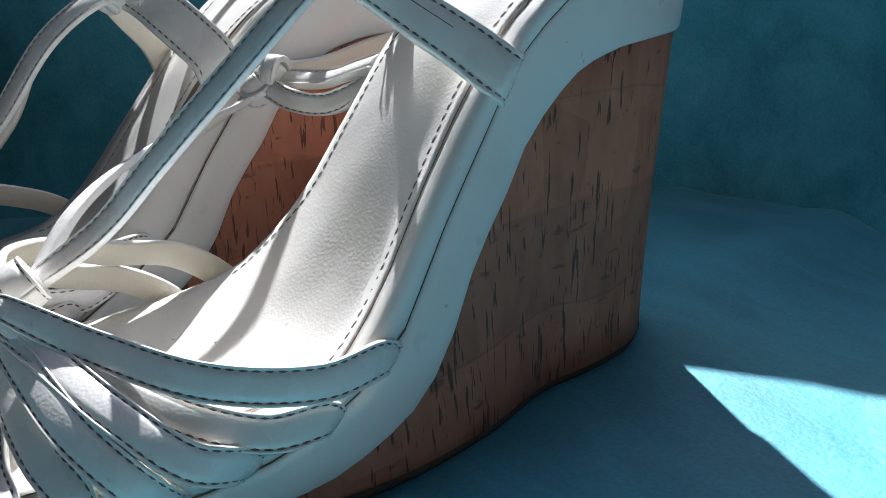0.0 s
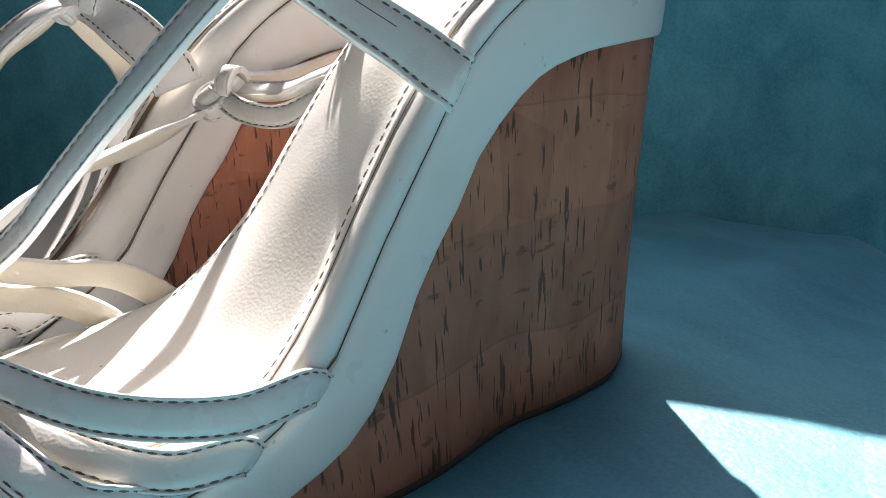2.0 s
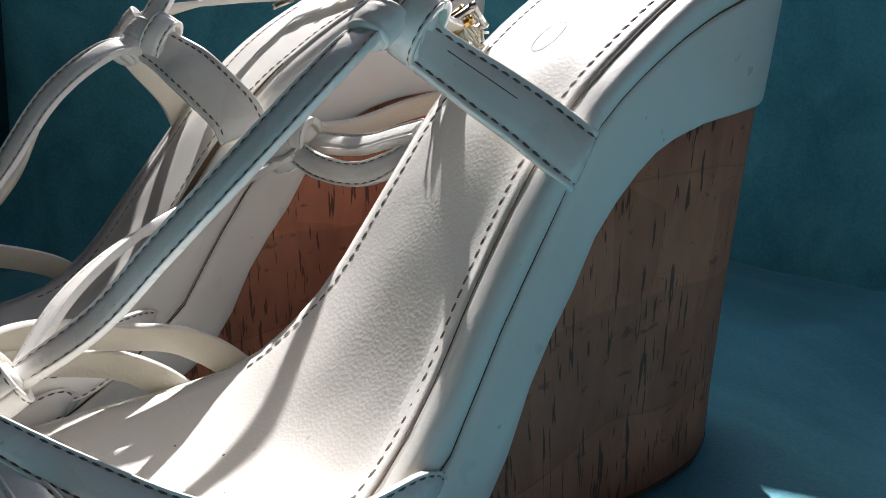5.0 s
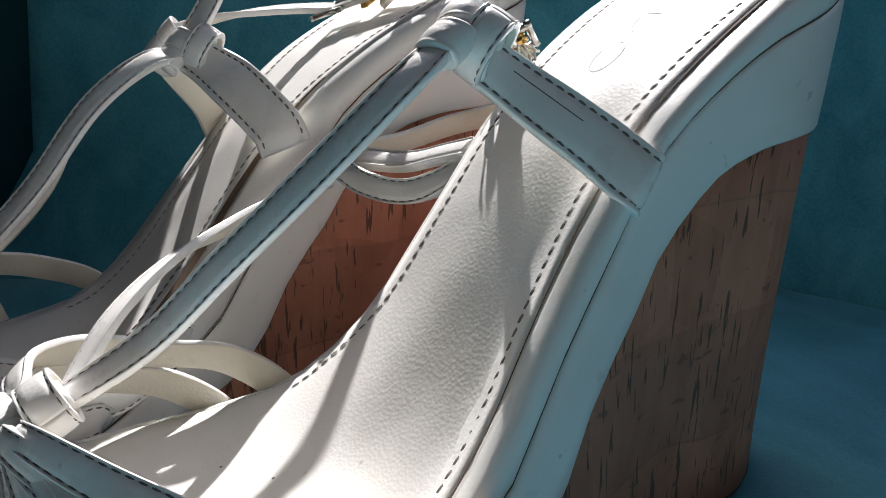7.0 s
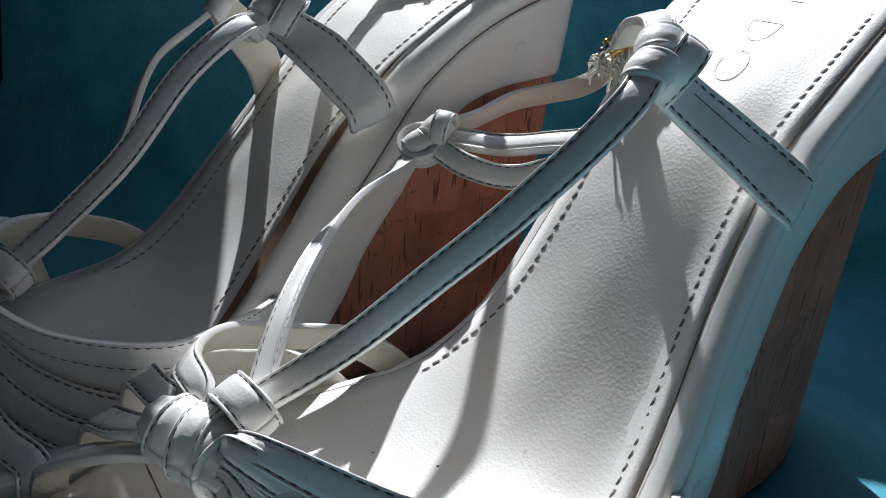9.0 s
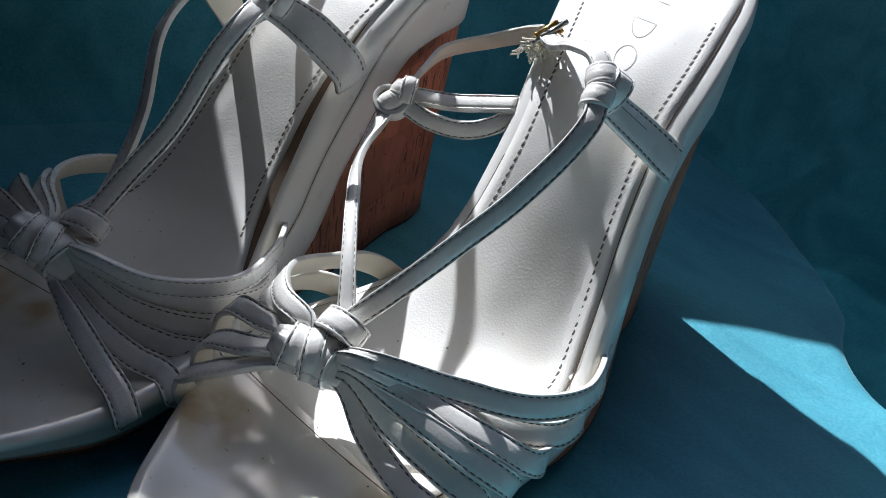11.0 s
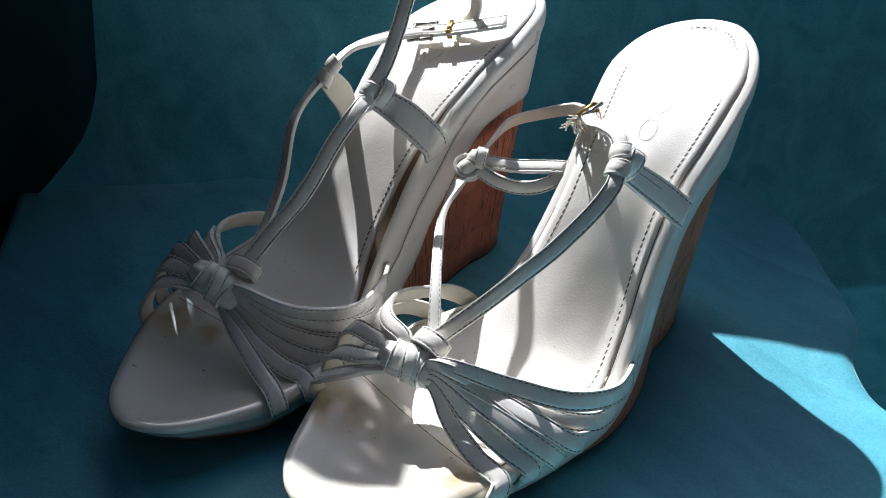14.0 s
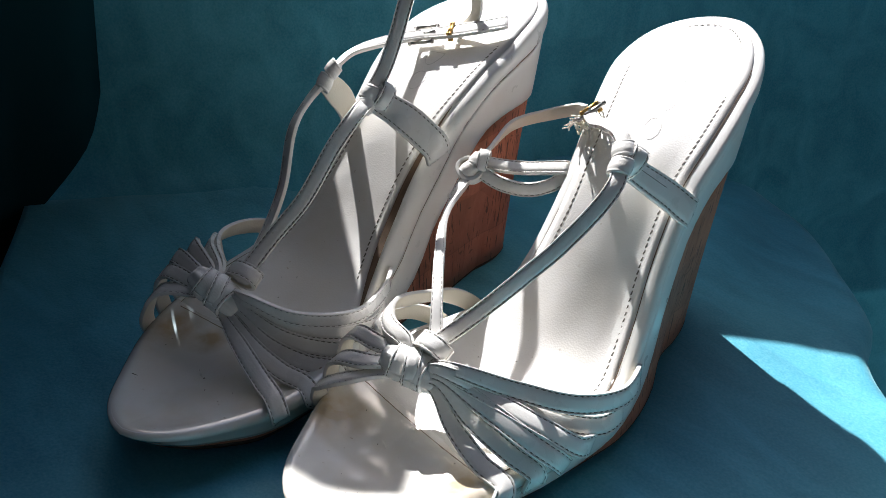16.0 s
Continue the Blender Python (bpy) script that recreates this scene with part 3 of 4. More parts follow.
    rings.append([top_point(v, s, 0.0120, -0.0020) for v, s in st])
    loft(bm, rings)
    part("rand", bm, M_BAND, root, "rounded white edge of the footbed")
    # footbed
    def bed(v, f, lift=0.0, inset=0.0042):
        a, b = top_point(v, -1, inset, 0), top_point(v, 1, inset, 0)
        p = a.lerp(b, f)
        cup = 0.0011 * (1 - (2 * f - 1) ** 2)
        dent = 0.0016 * math.exp(-((v - 0.02) / 0.03) ** 2 - ((f - 0.5) / 0.3) ** 2)
        dent += 0.0018 * math.exp(-((v - 0.058) / 0.026) ** 2 - ((f - 0.86) / 0.11) ** 2) if v > -0.01 else 0
        return L(p.x * side, p.y, height(p.x * side, p.y) - cup - dent + 0.0006 + lift)

    def footbed(v0, v1, nv, mat, nm, label, lift, inset=0.0042):
        bm = bmesh.new()
        rows = []
        for i in range(nv + 1):
            q = i / nv
            q = math.sin(math.pi / 2 * q) if v0 > -0.06 else 1 - math.cos(math.pi / 2 * q)
            v = v0 + (v1 - v0) * q
            dip = 0.0012 * max(0, 1 - (v - v0) / 0.004) ** 2 if v0 > -0.03 else 0
            row = [bed(v, 0, lift - 0.0012, inset)] + [bed(v, k / 16, lift - dip, inset) for k in range(17)] + [bed(v, 1, lift - 0.0012, inset)]
            rows.append(row)
        loft(bm, rows, False)
        return part(nm, bm, mat, root, label)
    ins = footbed(hem, 0.1580, 72, M_INSOLE, "insole", "white padded leather insole", 0.0000)
    # toe bed, rolled over the edge of the sole in one smooth sheet, trodden hollow
    def hollow(p, inset):
        q = min(max((-0.014 - p.y) / 0.024, 0), 1)
        p.z += 0.0003 - TREAD(inset) * (0.38 + 0.62 * q)
        return p

    def toe(v, f):
        a, b = top_point(v, -1, 0.0018, 0), top_point(v, 1, 0.0018, 0)
        return hollow(a.lerp(b, f), 0.0018 + min(f, 1 - f) * (b - a).length) + Vector((0, 0, 0.0002))

    h = len(st) // 2
    fore = [x for x in st[h:] if x[0] <= hem + 0.006] + [x for x in st[:h] if x[0] <= hem + 0.006]
    bm = bmesh.new()
    rings = [[wall(v, s, CORK_TOP(v) + d, g) for v, s in fore] for d, g in ((0.0004, 0.0002), (0.0006, 0.0011), (0.0020, 0.0014))]
    for q, g in ((0.05, 0.0016), (0.3, 0.0021), (0.55, 0.0020), (0.78, 0.0013), (0.93, 0.0003)):
        rings.append([wall(v, s, GROOVE(v) + (RISE(v) - GROOVE(v)) * q, g) for v, s in fore])
    for inset in [0.0018, 0.0026, 0.0034, 0.0046] + [0.006 + 0.0013 * k for k in range(31)]:
        rings.append([hollow(top_point(v, s, inset, 0), inset) for v, s in fore])
    loft(bm, rings, False)
    part("toe_bed", bm, toe_leather(stains), root, "glossy white toe bed with yellow stains")
    # edge gap line and insole stitching
    bm = bmesh.new()
    for s, v1 in ((1, 0.134), (-1, 0.066)):
        vv = [hem + 0.001 + (v1 - hem - 0.001) * k / 70 for k in range(71)]
        wd = [0.0001 + 0.0005 * abs(noise.noise(Vector((v * 60, s, 0)))) for v in vv]
        loft(bm, [[top_point(v, s, 0.0040 - w, 0.0005) for v, w in zip(vv, wd)], [top_point(v, s, 0.0042, 0.0006) for v in vv]], False)
    if side < 0:
        # the insole has come away from the rand here
        vv = [0.018 + 0.070 * k / 40 for k in range(41)]
        loft(bm, [[top_point(v, -1, 0.0043, 0.0012) for v in vv], [top_point(v, -1, 0.0043 - 0.0030 * math.sin(math.pi * k / 40), 0.0009) for k, v in enumerate(vv)]], False)
    ff = [0.02 + 0.96 * k / 40 for k in range(41)]
    loft(bm, [[bed(hem - 0.0002 - 0.0003 * abs(noise.noise(Vector((f * 30, side, 1)))), f, 0.0002) for f in ff], [bed(hem + 0.0001, f, 0.0002) for f in ff]], False)
    part("edge_gap", bm, M_GAP, ins)
    # specks and scuffs on the toe bed
    rng = random.Random(5 + side)
    bm = bmesh.new()
    def mark(v, f):
        return bed(v, f, 0.0003) if v > hem + 0.002 else toe(v, f)

    for k in range(22):
        v, f = rng.uniform(-0.058, 0.03), rng.uniform(0.2, 0.85)
        r = rng.choice((0.0002, 0.0002, 0.0003, 0.0003, 0.0005))
        bm.faces.new([bm.verts.new(mark(v + r * math.sin(a) * rng.uniform(0.6, 1.2), f + r * 14 * math.cos(a) * rng.uniform(0.6, 1.2))) for a in [j * 2 * math.pi / 7 for j in range(7)]])
    # one blunt scuff, or a few scratches
    if side > 0:
        bm.faces.new([bm.verts.new(mark(-0.0367 + 0.0013 * math.sin(a) * rng.uniform(0.5, 1.1), 0.31 + 0.010 * math.cos(a) * rng.uniform(0.6, 1.2))) for a in [j * 2 * math.pi / 9 for j in range(9)]])
    else:
        for dv, f0, f1 in ((0, 0.86, 0.94), (0.0012, 0.88, 0.92), (-0.0008, 0.84, 0.90)):
            dash(bm, mark(-0.0465 + dv, f0), mark(-0.0480 + dv, f1), Vector((0, 0, 1)), 0.00028, 0.00005)
    part("specks", bm, M_STAIN, root, "", False)
    bm = bmesh.new()
    run = [0.036 + 0.1263 * math.sin(math.pi / 2 * k / 70) for k in range(71)]

    def seam(v, s):
        if v > 0.118:
            return top_point(v, s, 0.0085, 0.0000)
        f = 0.0043 / (rim(v, 1) - rim(v, -1) - 0.0084)
        return bed(v, 1 - f if s > 0 else f, 0.0001)
    line = [seam(v, -1) for v in run] + [seam(v, 1) for v in reversed(run[:-1])]
    stitch_line(bm, line, [Vector((0, -0.5, 1))] * len(line), 0.0017, 0.0008)
    part("stitching", bm, M_THREAD, ins, "", False)
    # pressed marks: an oval, a half oval and a stroke
    bm = bmesh.new()
    oval = [(0.0960 + 0.0040 * math.cos(a), 0.53 + 0.070 * math.sin(a)) for a in [2 * math.pi * k / 40 for k in range(41)]]
    half = [(0.1100 - 0.0066 * math.sin(a), 0.53 + 0.075 * math.cos(a)) for a in [math.pi * k / 24 for k in range(25)]]
    for loop in (oval, half + half[:1], [(0.1185, 0.52), (0.1185, 0.62)], [(0.1300, 0.50), (0.1245, 0.56), (0.1300, 0.62)]):
        for (a, fa), (b, fb) in zip(loop, loop[1:]):
            dash(bm, bed(a, fa, 0.0001), bed(b, fb, 0.0001), Vector((0, -0.5, 1)), 0.00015, 0.00008)
    part("pressed_mark", bm, M_EMBOSS, ins, "faint pressed oval marks", False)

    style(root, side, S, wall, bed)
    return root


def wrap(name, parent, centre, axis, along, r1, r2, width, thick=0.0018, n=28, a0=0.0, a1=360.0, mat=None):
    """A band wound round an axis: an oval loop of strap, with a stitched edge."""
    centre, axis = Vector(centre), Vector(axis).normalized()
    e1 = Vector(along)
    e1 = (e1 - axis * e1.dot(axis)).normalized()
    e2 = axis.cross(e1)
    pts, fs = [], []
    for k in range(n + 1):
        a = radians(a0 + (a1 - a0) * k / n)
        pts.append(centre + e1 * (r1 * math.cos(a)) + e2 * (r2 * math.sin(a)))
        fs.append(e1 * (math.cos(a) / r1) + e2 * (math.sin(a) / r2))
    return strap(name, parent, pts, fs, width, thick, mat, n * 2, True)


def front(root, side, L, wall, bed, ring, bow, axis, fans, loops, proud, slant):
    """The fanned vamp straps, the slack loops on the other side, the bow knot that gathers them and the ring over it."""
    R, B = Vector(ring), Vector(bow)
    axis = Vector(axis).normalized()
    perp = Vector((-axis.y * side, axis.x * side, 0)).normalized()

    def out(v, sg, w, grow):
        p = wall(v, sg, w, grow)
        return Vector((p.x * side, p.y, p.z))

    def facing(k, i):
        """The outward face of a fanned strap: square to its neighbours, the upper edge standing proud."""
        a, b = Vector(fans[max(k - 1, 0)][i]), Vector(fans[min(k + 1, len(fans) - 1)][i])
        down = (b - a).normalized()
        run = fans[k]
        t = (Vector(run[min(i + 1, len(run) - 1)]) - Vector(run[max(i - 1, 0)])).normalized()
        down = (down - t * down.dot(t)).normalized()
        n = t.cross(down).normalized()
        if n.dot(Vector((0.6 * side, -0.3, 0.6))) < 0:
            n = -n
        q = i / (len(run) - 1)
        return n + Vector(((0.2 + 0.6 * q) * side, slant * (1 - 0.6 * q), (1 + 0.5 * slant) * (1 - 0.5 * q))) + down * proud

    for k, run in enumerate(fans):
        q = k / (len(fans) - 1)
        p0 = B + axis * 0.0035 + perp * (0.0036 * (1 - 2 * q)) + Vector((0, 0, 0.0016 - 0.0026 * q))
        end = Vector(run[-1])
        pts = [p0] + [Vector(p) for p in run[:-1]] + [end + Vector((0.0010 * side, -0.0022, 0.0016)), end - Vector((0.0028 * side, 0, 0.0014))]
        fs = [facing(k, 0)] + [facing(k, i) for i in range(len(run))] + [facing(k, len(run) - 1)]
        strap("vamp_strap", root, [L(*p) for p in pts], [L(*f) for f in fs], 0.0066, 0.0016, n=44, widths=[(0, 0.45), (0.12, 0.60), (0.3, 0.88), (0.5, 1), (0.9, 1.02), (1, 0.9)])
    for k, run in enumerate(loops):
        sg, q = -side, k / (len(loops) - 1)
        v = run[-1][1]
        p0 = B - axis * 0.0035 + perp * (0.0036 * (1 - 2 * q)) + Vector((0, 0, 0.0016 - 0.0026 * q))
        pts = [p0] + [Vector(p) for p in run[:-1]] + [out(v - 0.0015, sg, GROOVE(v) + 0.0050, 0.0018), out(v, sg, GROOVE(v) + 0.0004, 0.0002)]
        n = len(pts) - 1
        fs = [((0.15 + 0.85 * min(1, 1.5 * i / n)) * sg, -0.8 * (1 - i / n) ** 1.2, 0.75 * (1 - i / n) + 0.1) for i in range(n + 1)]
        strap("vamp_strap", root, [L(*p) for p in pts], [L(*f) for f in fs], 0.0064, 0.0017, n=44, widths=[(0, 0.70), (0.15, 0.90), (0.45, 1), (0.9, 1.02), (1, 0.9)])

    def W(x, y, z):
        return L(side * x, y, z)
    along = L(*axis).normalized()
    at = L(B.x, B.y, B.z)
    # gathered straps inside the knot, and three turns of band round them
    fore = along.cross(Vector((0, 0, 1))).normalized()
    top = fore.cross(along).normalized()
    bm = bmesh.new()
    rings = []
    for k in range(13):
        q = -1.05 + 2.05 * k / 12
        r = 0.0034 + 0.0018 * max(0, 1 - q * q) ** 0.5
        rings.append([at + along * (q * 0.0105) + fore * (r * 1.12 * math.cos(a)) * (1 + 0.07 * math.cos(7 * a)) + top * (r * math.sin(a)) * (1 + 0.07 * math.cos(7 * a)) for a in [2 * math.pi * j / 42 for j in range(42)]])
    loft(bm, rings, True, True)
    bowo = part("bow_knot", bm, M_STRAP, root)
    wrap("knot_fold", bowo, at - along * 0.0046, along + W(0, 0.16, -0.10), fore, 0.0056, 0.0052, 0.0062, 0.0016)
    wrap("knot_fold", bowo, at + along * 0.0030 + top * 0.0003, along + W(0, -0.14, 0.10), fore, 0.0058, 0.0054, 0.0062, 0.0016)
    wrap("knot_fold", bowo, at - along * 0.0002 + top * 0.0006, along + W(0, 0.34, 0.12), fore, 0.0064, 0.0059, 0.0052, 0.0014)
    # band over the foot of the two instep straps
    rise = W(-0.18, 0.85, 0.48).normalized()
    c = L(R.x + 0.0006 * side, R.y, R.z)
    over = W(1, 0, 0) - rise * rise.dot(W(1, 0, 0))
    over.normalize()
    face = rise.cross(over)
    bm = bmesh.new()
    rings = []
    for k in range(9):
        q = -1 + k / 4
        r = 0.75 + 0.25 * (1 - q * q) ** 0.5
        rings.append([c + rise * (q * 0.0031) + over * (0.0046 * r * math.cos(a)) + face * (0.0030 * r * math.sin(a)) for a in [2 * math.pi * j / 28 for j in range(28)]])
    loft(bm, rings, True, True)
    ringo = part("ring_loop", bm, M_STRAP, root)
    wrap("loop_band", ringo, c - rise * 0.0004, rise + W(0.10, 0, 0), over, 0.0060, 0.0043, 0.0064, 0.0016)


def bead(name, parent, c, axis, along, r, half, n=30):
    """One turn of rolled leather round an axis: a barrel with turned lips and an overlap."""
    c, ax = Vector(c), Vector(axis).normalized()
    e1 = Vector(along)
    e1 = (e1 - ax * e1.dot(ax)).normalized()
    e2 = ax.cross(e1)
    prof = [(-0.62, 0.02), (-0.72, 0.50), (-0.95, 0.62), (-1.0, 0.80), (-0.93, 0.93), (-0.80, 0.965), (-0.70, 0.93), (-0.60, 0.96), (-0.3, 1.0), (-0.05, 1.02), (0.1, 0.99), (0.3, 1.0), (0.60, 0.96), (0.70, 0.93), (0.80, 0.965), (0.93, 0.93), (1.0, 0.80), (0.95, 0.62), (0.72, 0.50), (0.62, 0.02)]
    rings = []
    for k in range(n):
        a = 2 * math.pi * k / n
        step = 1 + 0.07 * (k / n) + 0.02 * math.sin(3 * a)
        d = e1 * math.cos(a) + e2 * (0.86 * math.sin(a))
        rings.append([c + ax * (half * z + 0.22 * half * math.sin(a + 0.8)) + d * (r * q * step) for z, q in prof])
    rings.append(rings[0])
    bm = bmesh.new()
    loft(bm, rings, False)
    bmesh.ops.remove_doubles(bm, verts=bm.verts, dist=1e-6)
    return part(name, bm, M_STRAP, parent)


def knot(root, L, at, axis, along, r, half):
    """Two turns of strap wound round a strap that runs along axis."""
    at, ax = Vector(at), Vector(axis).normalized()
    bm = bmesh.new()
    e1 = L(*ax).orthogonal().normalized()
    e2 = L(*ax).cross(e1).normalized()
    rings = [[L(*(at + ax * (q * half * 2.0))) + (e1 * math.cos(j * math.pi / 8) + e2 * math.sin(j * math.pi / 8)) * (r * 0.72) for j in range(16)] for q in (-1, -0.5, 0, 0.5, 1)]
    loft(bm, rings, True, True)
    ob = part("knot", bm, M_STRAP, root)
    for k in (0, 1):
        c = at + ax * (half * 2.05 * (k - 0.5))
        tilt = ax + Vector((0.20 * (-1) ** k, 0.06, 0.05))
        bead("knot_turn", ob, L(*c), L(*tilt), L(*along), r, half * 1.02)
    return ob


def buckle(root, L, at, along, up, keeper, frayed):
    """A small rectangular buckle with a prong and a gilt keeper."""
    at, a, n = Vector(at), Vector(along).normalized(), Vector(up)
    n = (n - a * n.dot(a)).normalized()
    s = a.cross(n)

    def bar(bm, p, q, r):
        t = (q - p).normalized()
        x = t.orthogonal().normalized()
        y = t.cross(x)
        loft(bm, [[c + x * (r * math.cos(k * math.pi / 4)) + y * (r * math.sin(k * math.pi / 4)) for k in range(8)] for c in (p - t * r, q + t * r)], True, True)
    bm = bmesh.new()
    cs = [at + a * (0.0050 * i) + s * (0.0054 * j) for i, j in ((-1, -1), (1, -1), (1, 1), (-1, 1))]
    for k in range(4):
        bar(bm, L(*cs[k]), L(*cs[(k + 1) % 4]), 0.0008)
    ob = part("buckle", bm, M_METAL, root, "small worn nickel buckle")
    bm = bmesh.new()
    bar(bm, L(*(at - a * 0.0042)), L(*(at + a * 0.0050 + n * 0.0012)), 0.0006)
    part("prong", bm, M_METAL, ob)
    bm = bmesh.new()
    c = at + a * keeper
    ks = [c + s * (0.0034 * i) + n * (0.0015 * j) for i, j in ((-1, -1), (1, -1), (1, 1), (-1, 1))]
    for da in (-0.0005, 0.0005):
        for k in range(4):
            bar(bm, L(*(ks[k] + a * da)), L(*(ks[(k + 1) % 4] + a * da)), 0.0006)
    part("keeper", bm, M_GOLD, ob, "small gilt strap keeper")
    if frayed:
        rng = random.Random(11)
        bm = bmesh.new()
        for k in range(80):
            p = at - a * rng.uniform(-0.003, 0.007) + s * rng.uniform(-0.004, 0.007) - n * rng.uniform(0, 0.002)
            d = Vector((rng.uniform(-1, 1), rng.uniform(-1, 1), rng.uniform(-1.2, 0.4))).normalized() * rng.uniform(0.002, 0.005)
            q = p + d + Vector((0, 0, -0.001))
            m = (p + q) / 2 + Vector((rng.uniform(-1, 1), rng.uniform(-1, 1), rng.uniform(-1, 1))) * 0.0012
            bar(bm, L(*p), L(*m), 0.00036)
            bar(bm, L(*m), L(*q), 0.00028)
        part("frayed_threads", bm, M_LINING, ob, "cream frayed leather threads")
    return ob


# runs of the vamp straps, (across, along, up), from the knot to the edge of the sole
NEAR_FANS = [
    [(0.0123, -0.0107, 0.0405), (0.0271, 0.0034, 0.0349), (0.0403, 0.0201, 0.0298), (0.0442, 0.0385, 0.0273), (0.0376, 0.0545, 0.0255)],
    [(0.0105, -0.0129, 0.0395), (0.0243, -0.0016, 0.0333), (0.0376, 0.0118, 0.0259), (0.0448, 0.0278, 0.0205), (0.0425, 0.0410, 0.0185)],
    [(0.0089, -0.0123, 0.0382), (0.0251, -0.0040, 0.0335), (0.0406, 0.0055, 0.0268), (0.0473, 0.0151, 0.0195), (0.0440, 0.0255, 0.0145)],
    [(0.0090, -0.0122, 0.0366), (0.0250, -0.0076, 0.0320), (0.0400, -0.0015, 0.0252), (0.0475, 0.0055, 0.0185), (0.0452, 0.0118, 0.0120)],
    [(0.0080, -0.0126, 0.0340), (0.0230, -0.0108, 0.0275), (0.0378, -0.0070, 0.0215), (0.0462, -0.0030, 0.0165), (0.0440, -0.0018, 0.0105)],
    [(0.0060, -0.0135, 0.0310), (0.0190, -0.0145, 0.0235), (0.0330, -0.0155, 0.0190), (0.0440, -0.0145, 0.0160), (0.0440, -0.0165, 0.0105)],
]
NEAR_LOOPS = [
    [(-0.0085, -0.0118, 0.0388), (-0.0193, -0.0114, 0.0403), (-0.0308, -0.0025, 0.0386), (-0.0360, 0.0120, 0.0341), (-0.0312, 0.0267, 0.0323), (-0.0225, 0.0400, 0.0310)],
    [(-0.0090, -0.0115, 0.0360), (-0.0183, -0.0121, 0.0361), (-0.0304, -0.0082, 0.0342), (-0.0375, 0.0024, 0.0296), (-0.0370, 0.0155, 0.0262), (-0.0310, 0.0280, 0.0245)],
    [(-0.0100, -0.0125, 0.0340), (-0.0209, -0.0159, 0.0343), (-0.0314, -0.0166, 0.0329), (-0.0376, -0.0160, 0.0268), (-0.0382, -0.0150, 0.0150)],
    [(-0.0090, -0.0170, 0.0328), (-0.0174, -0.0230, 0.0315), (-0.0281, -0.0246, 0.0275), (-0.0340, -0.0245, 0.0222), (-0.0345, -0.0235, 0.0140)],
    [(-0.0080, -0.0180, 0.0308), (-0.0183, -0.0290, 0.0267), (-0.0255, -0.0330, 0.0222), (-0.0295, -0.0332, 0.0185), (-0.0285, -0.0325, 0.0130)],
]
FAR_FANS = [
    [(-0.0060, -0.0115, 0.0380), (-0.0230, -0.0055, 0.0335), (-0.0355, 0.0125, 0.0300), (-0.0322, 0.0350, 0.0291), (-0.0225, 0.0510, 0.0256)],
    [(-0.0021, -0.0110, 0.0352), (-0.0200, -0.0045, 0.0285), (-0.0320, 0.0095, 0.0237), (-0.0352, 0.0260, 0.0205), (-0.0300, 0.0385, 0.0205)],
    [(-0.0008, -0.0112, 0.0335), (-0.0187, -0.0088, 0.0258), (-0.0318, 0.0008, 0.0205), (-0.0380, 0.0139, 0.0170), (-0.0365, 0.0250, 0.0165)],
    [(0.0010, -0.0118, 0.0312), (-0.0166, -0.0129, 0.0236), (-0.0305, -0.0077, 0.0185), (-0.0390, -0.0010, 0.0155), (-0.0415, 0.0000, 0.0125)],
    [(0.0020, -0.0133, 0.0300), (-0.0151, -0.0179, 0.0242), (-0.0285, -0.0172, 0.0192), (-0.0370, -0.0150, 0.0165), (-0.0412, -0.0145, 0.0120)],
    [(0.0038, -0.0147, 0.0292), (-0.0133, -0.0214, 0.0244), (-0.0265, -0.0252, 0.0190), (-0.0352, -0.0285, 0.0178), (-0.0392, -0.0285, 0.0120)],
]
FAR_LOOPS = [
    [(0.0165, -0.0030, 0.0378), (0.0260, 0.0030, 0.0395), (0.0350, 0.0140, 0.0383), (0.0385, 0.0303, 0.0349), (0.0328, 0.0500, 0.0294)],
    [(0.0150, -0.0062, 0.0389), (0.0258, 0.0000, 0.0412), (0.0358, 0.0114, 0.0372), (0.0395, 0.0240, 0.0260)],
    [(0.0157, -0.0081, 0.0378), (0.0292, -0.0039, 0.0425), (0.0385, 0.0038, 0.0362), (0.0420, 0.0110, 0.0195)],
    [(0.0171, -0.0112, 0.0371), (0.0310, -0.0095, 0.0404), (0.0407, -0.0039, 0.0324), (0.0425, 0.0020, 0.0165)],
    [(0.0172, -0.0137, 0.0354), (0.0306, -0.0148, 0.0366), (0.0400, -0.0123, 0.0279), (0.0410, -0.0080, 0.0145)],
    [(0.0183, -0.0154, 0.0337), (0.0293, -0.0209, 0.0318), (0.0360, -0.0215, 0.0230), (0.0364, -0.0194, 0.0135)],
]


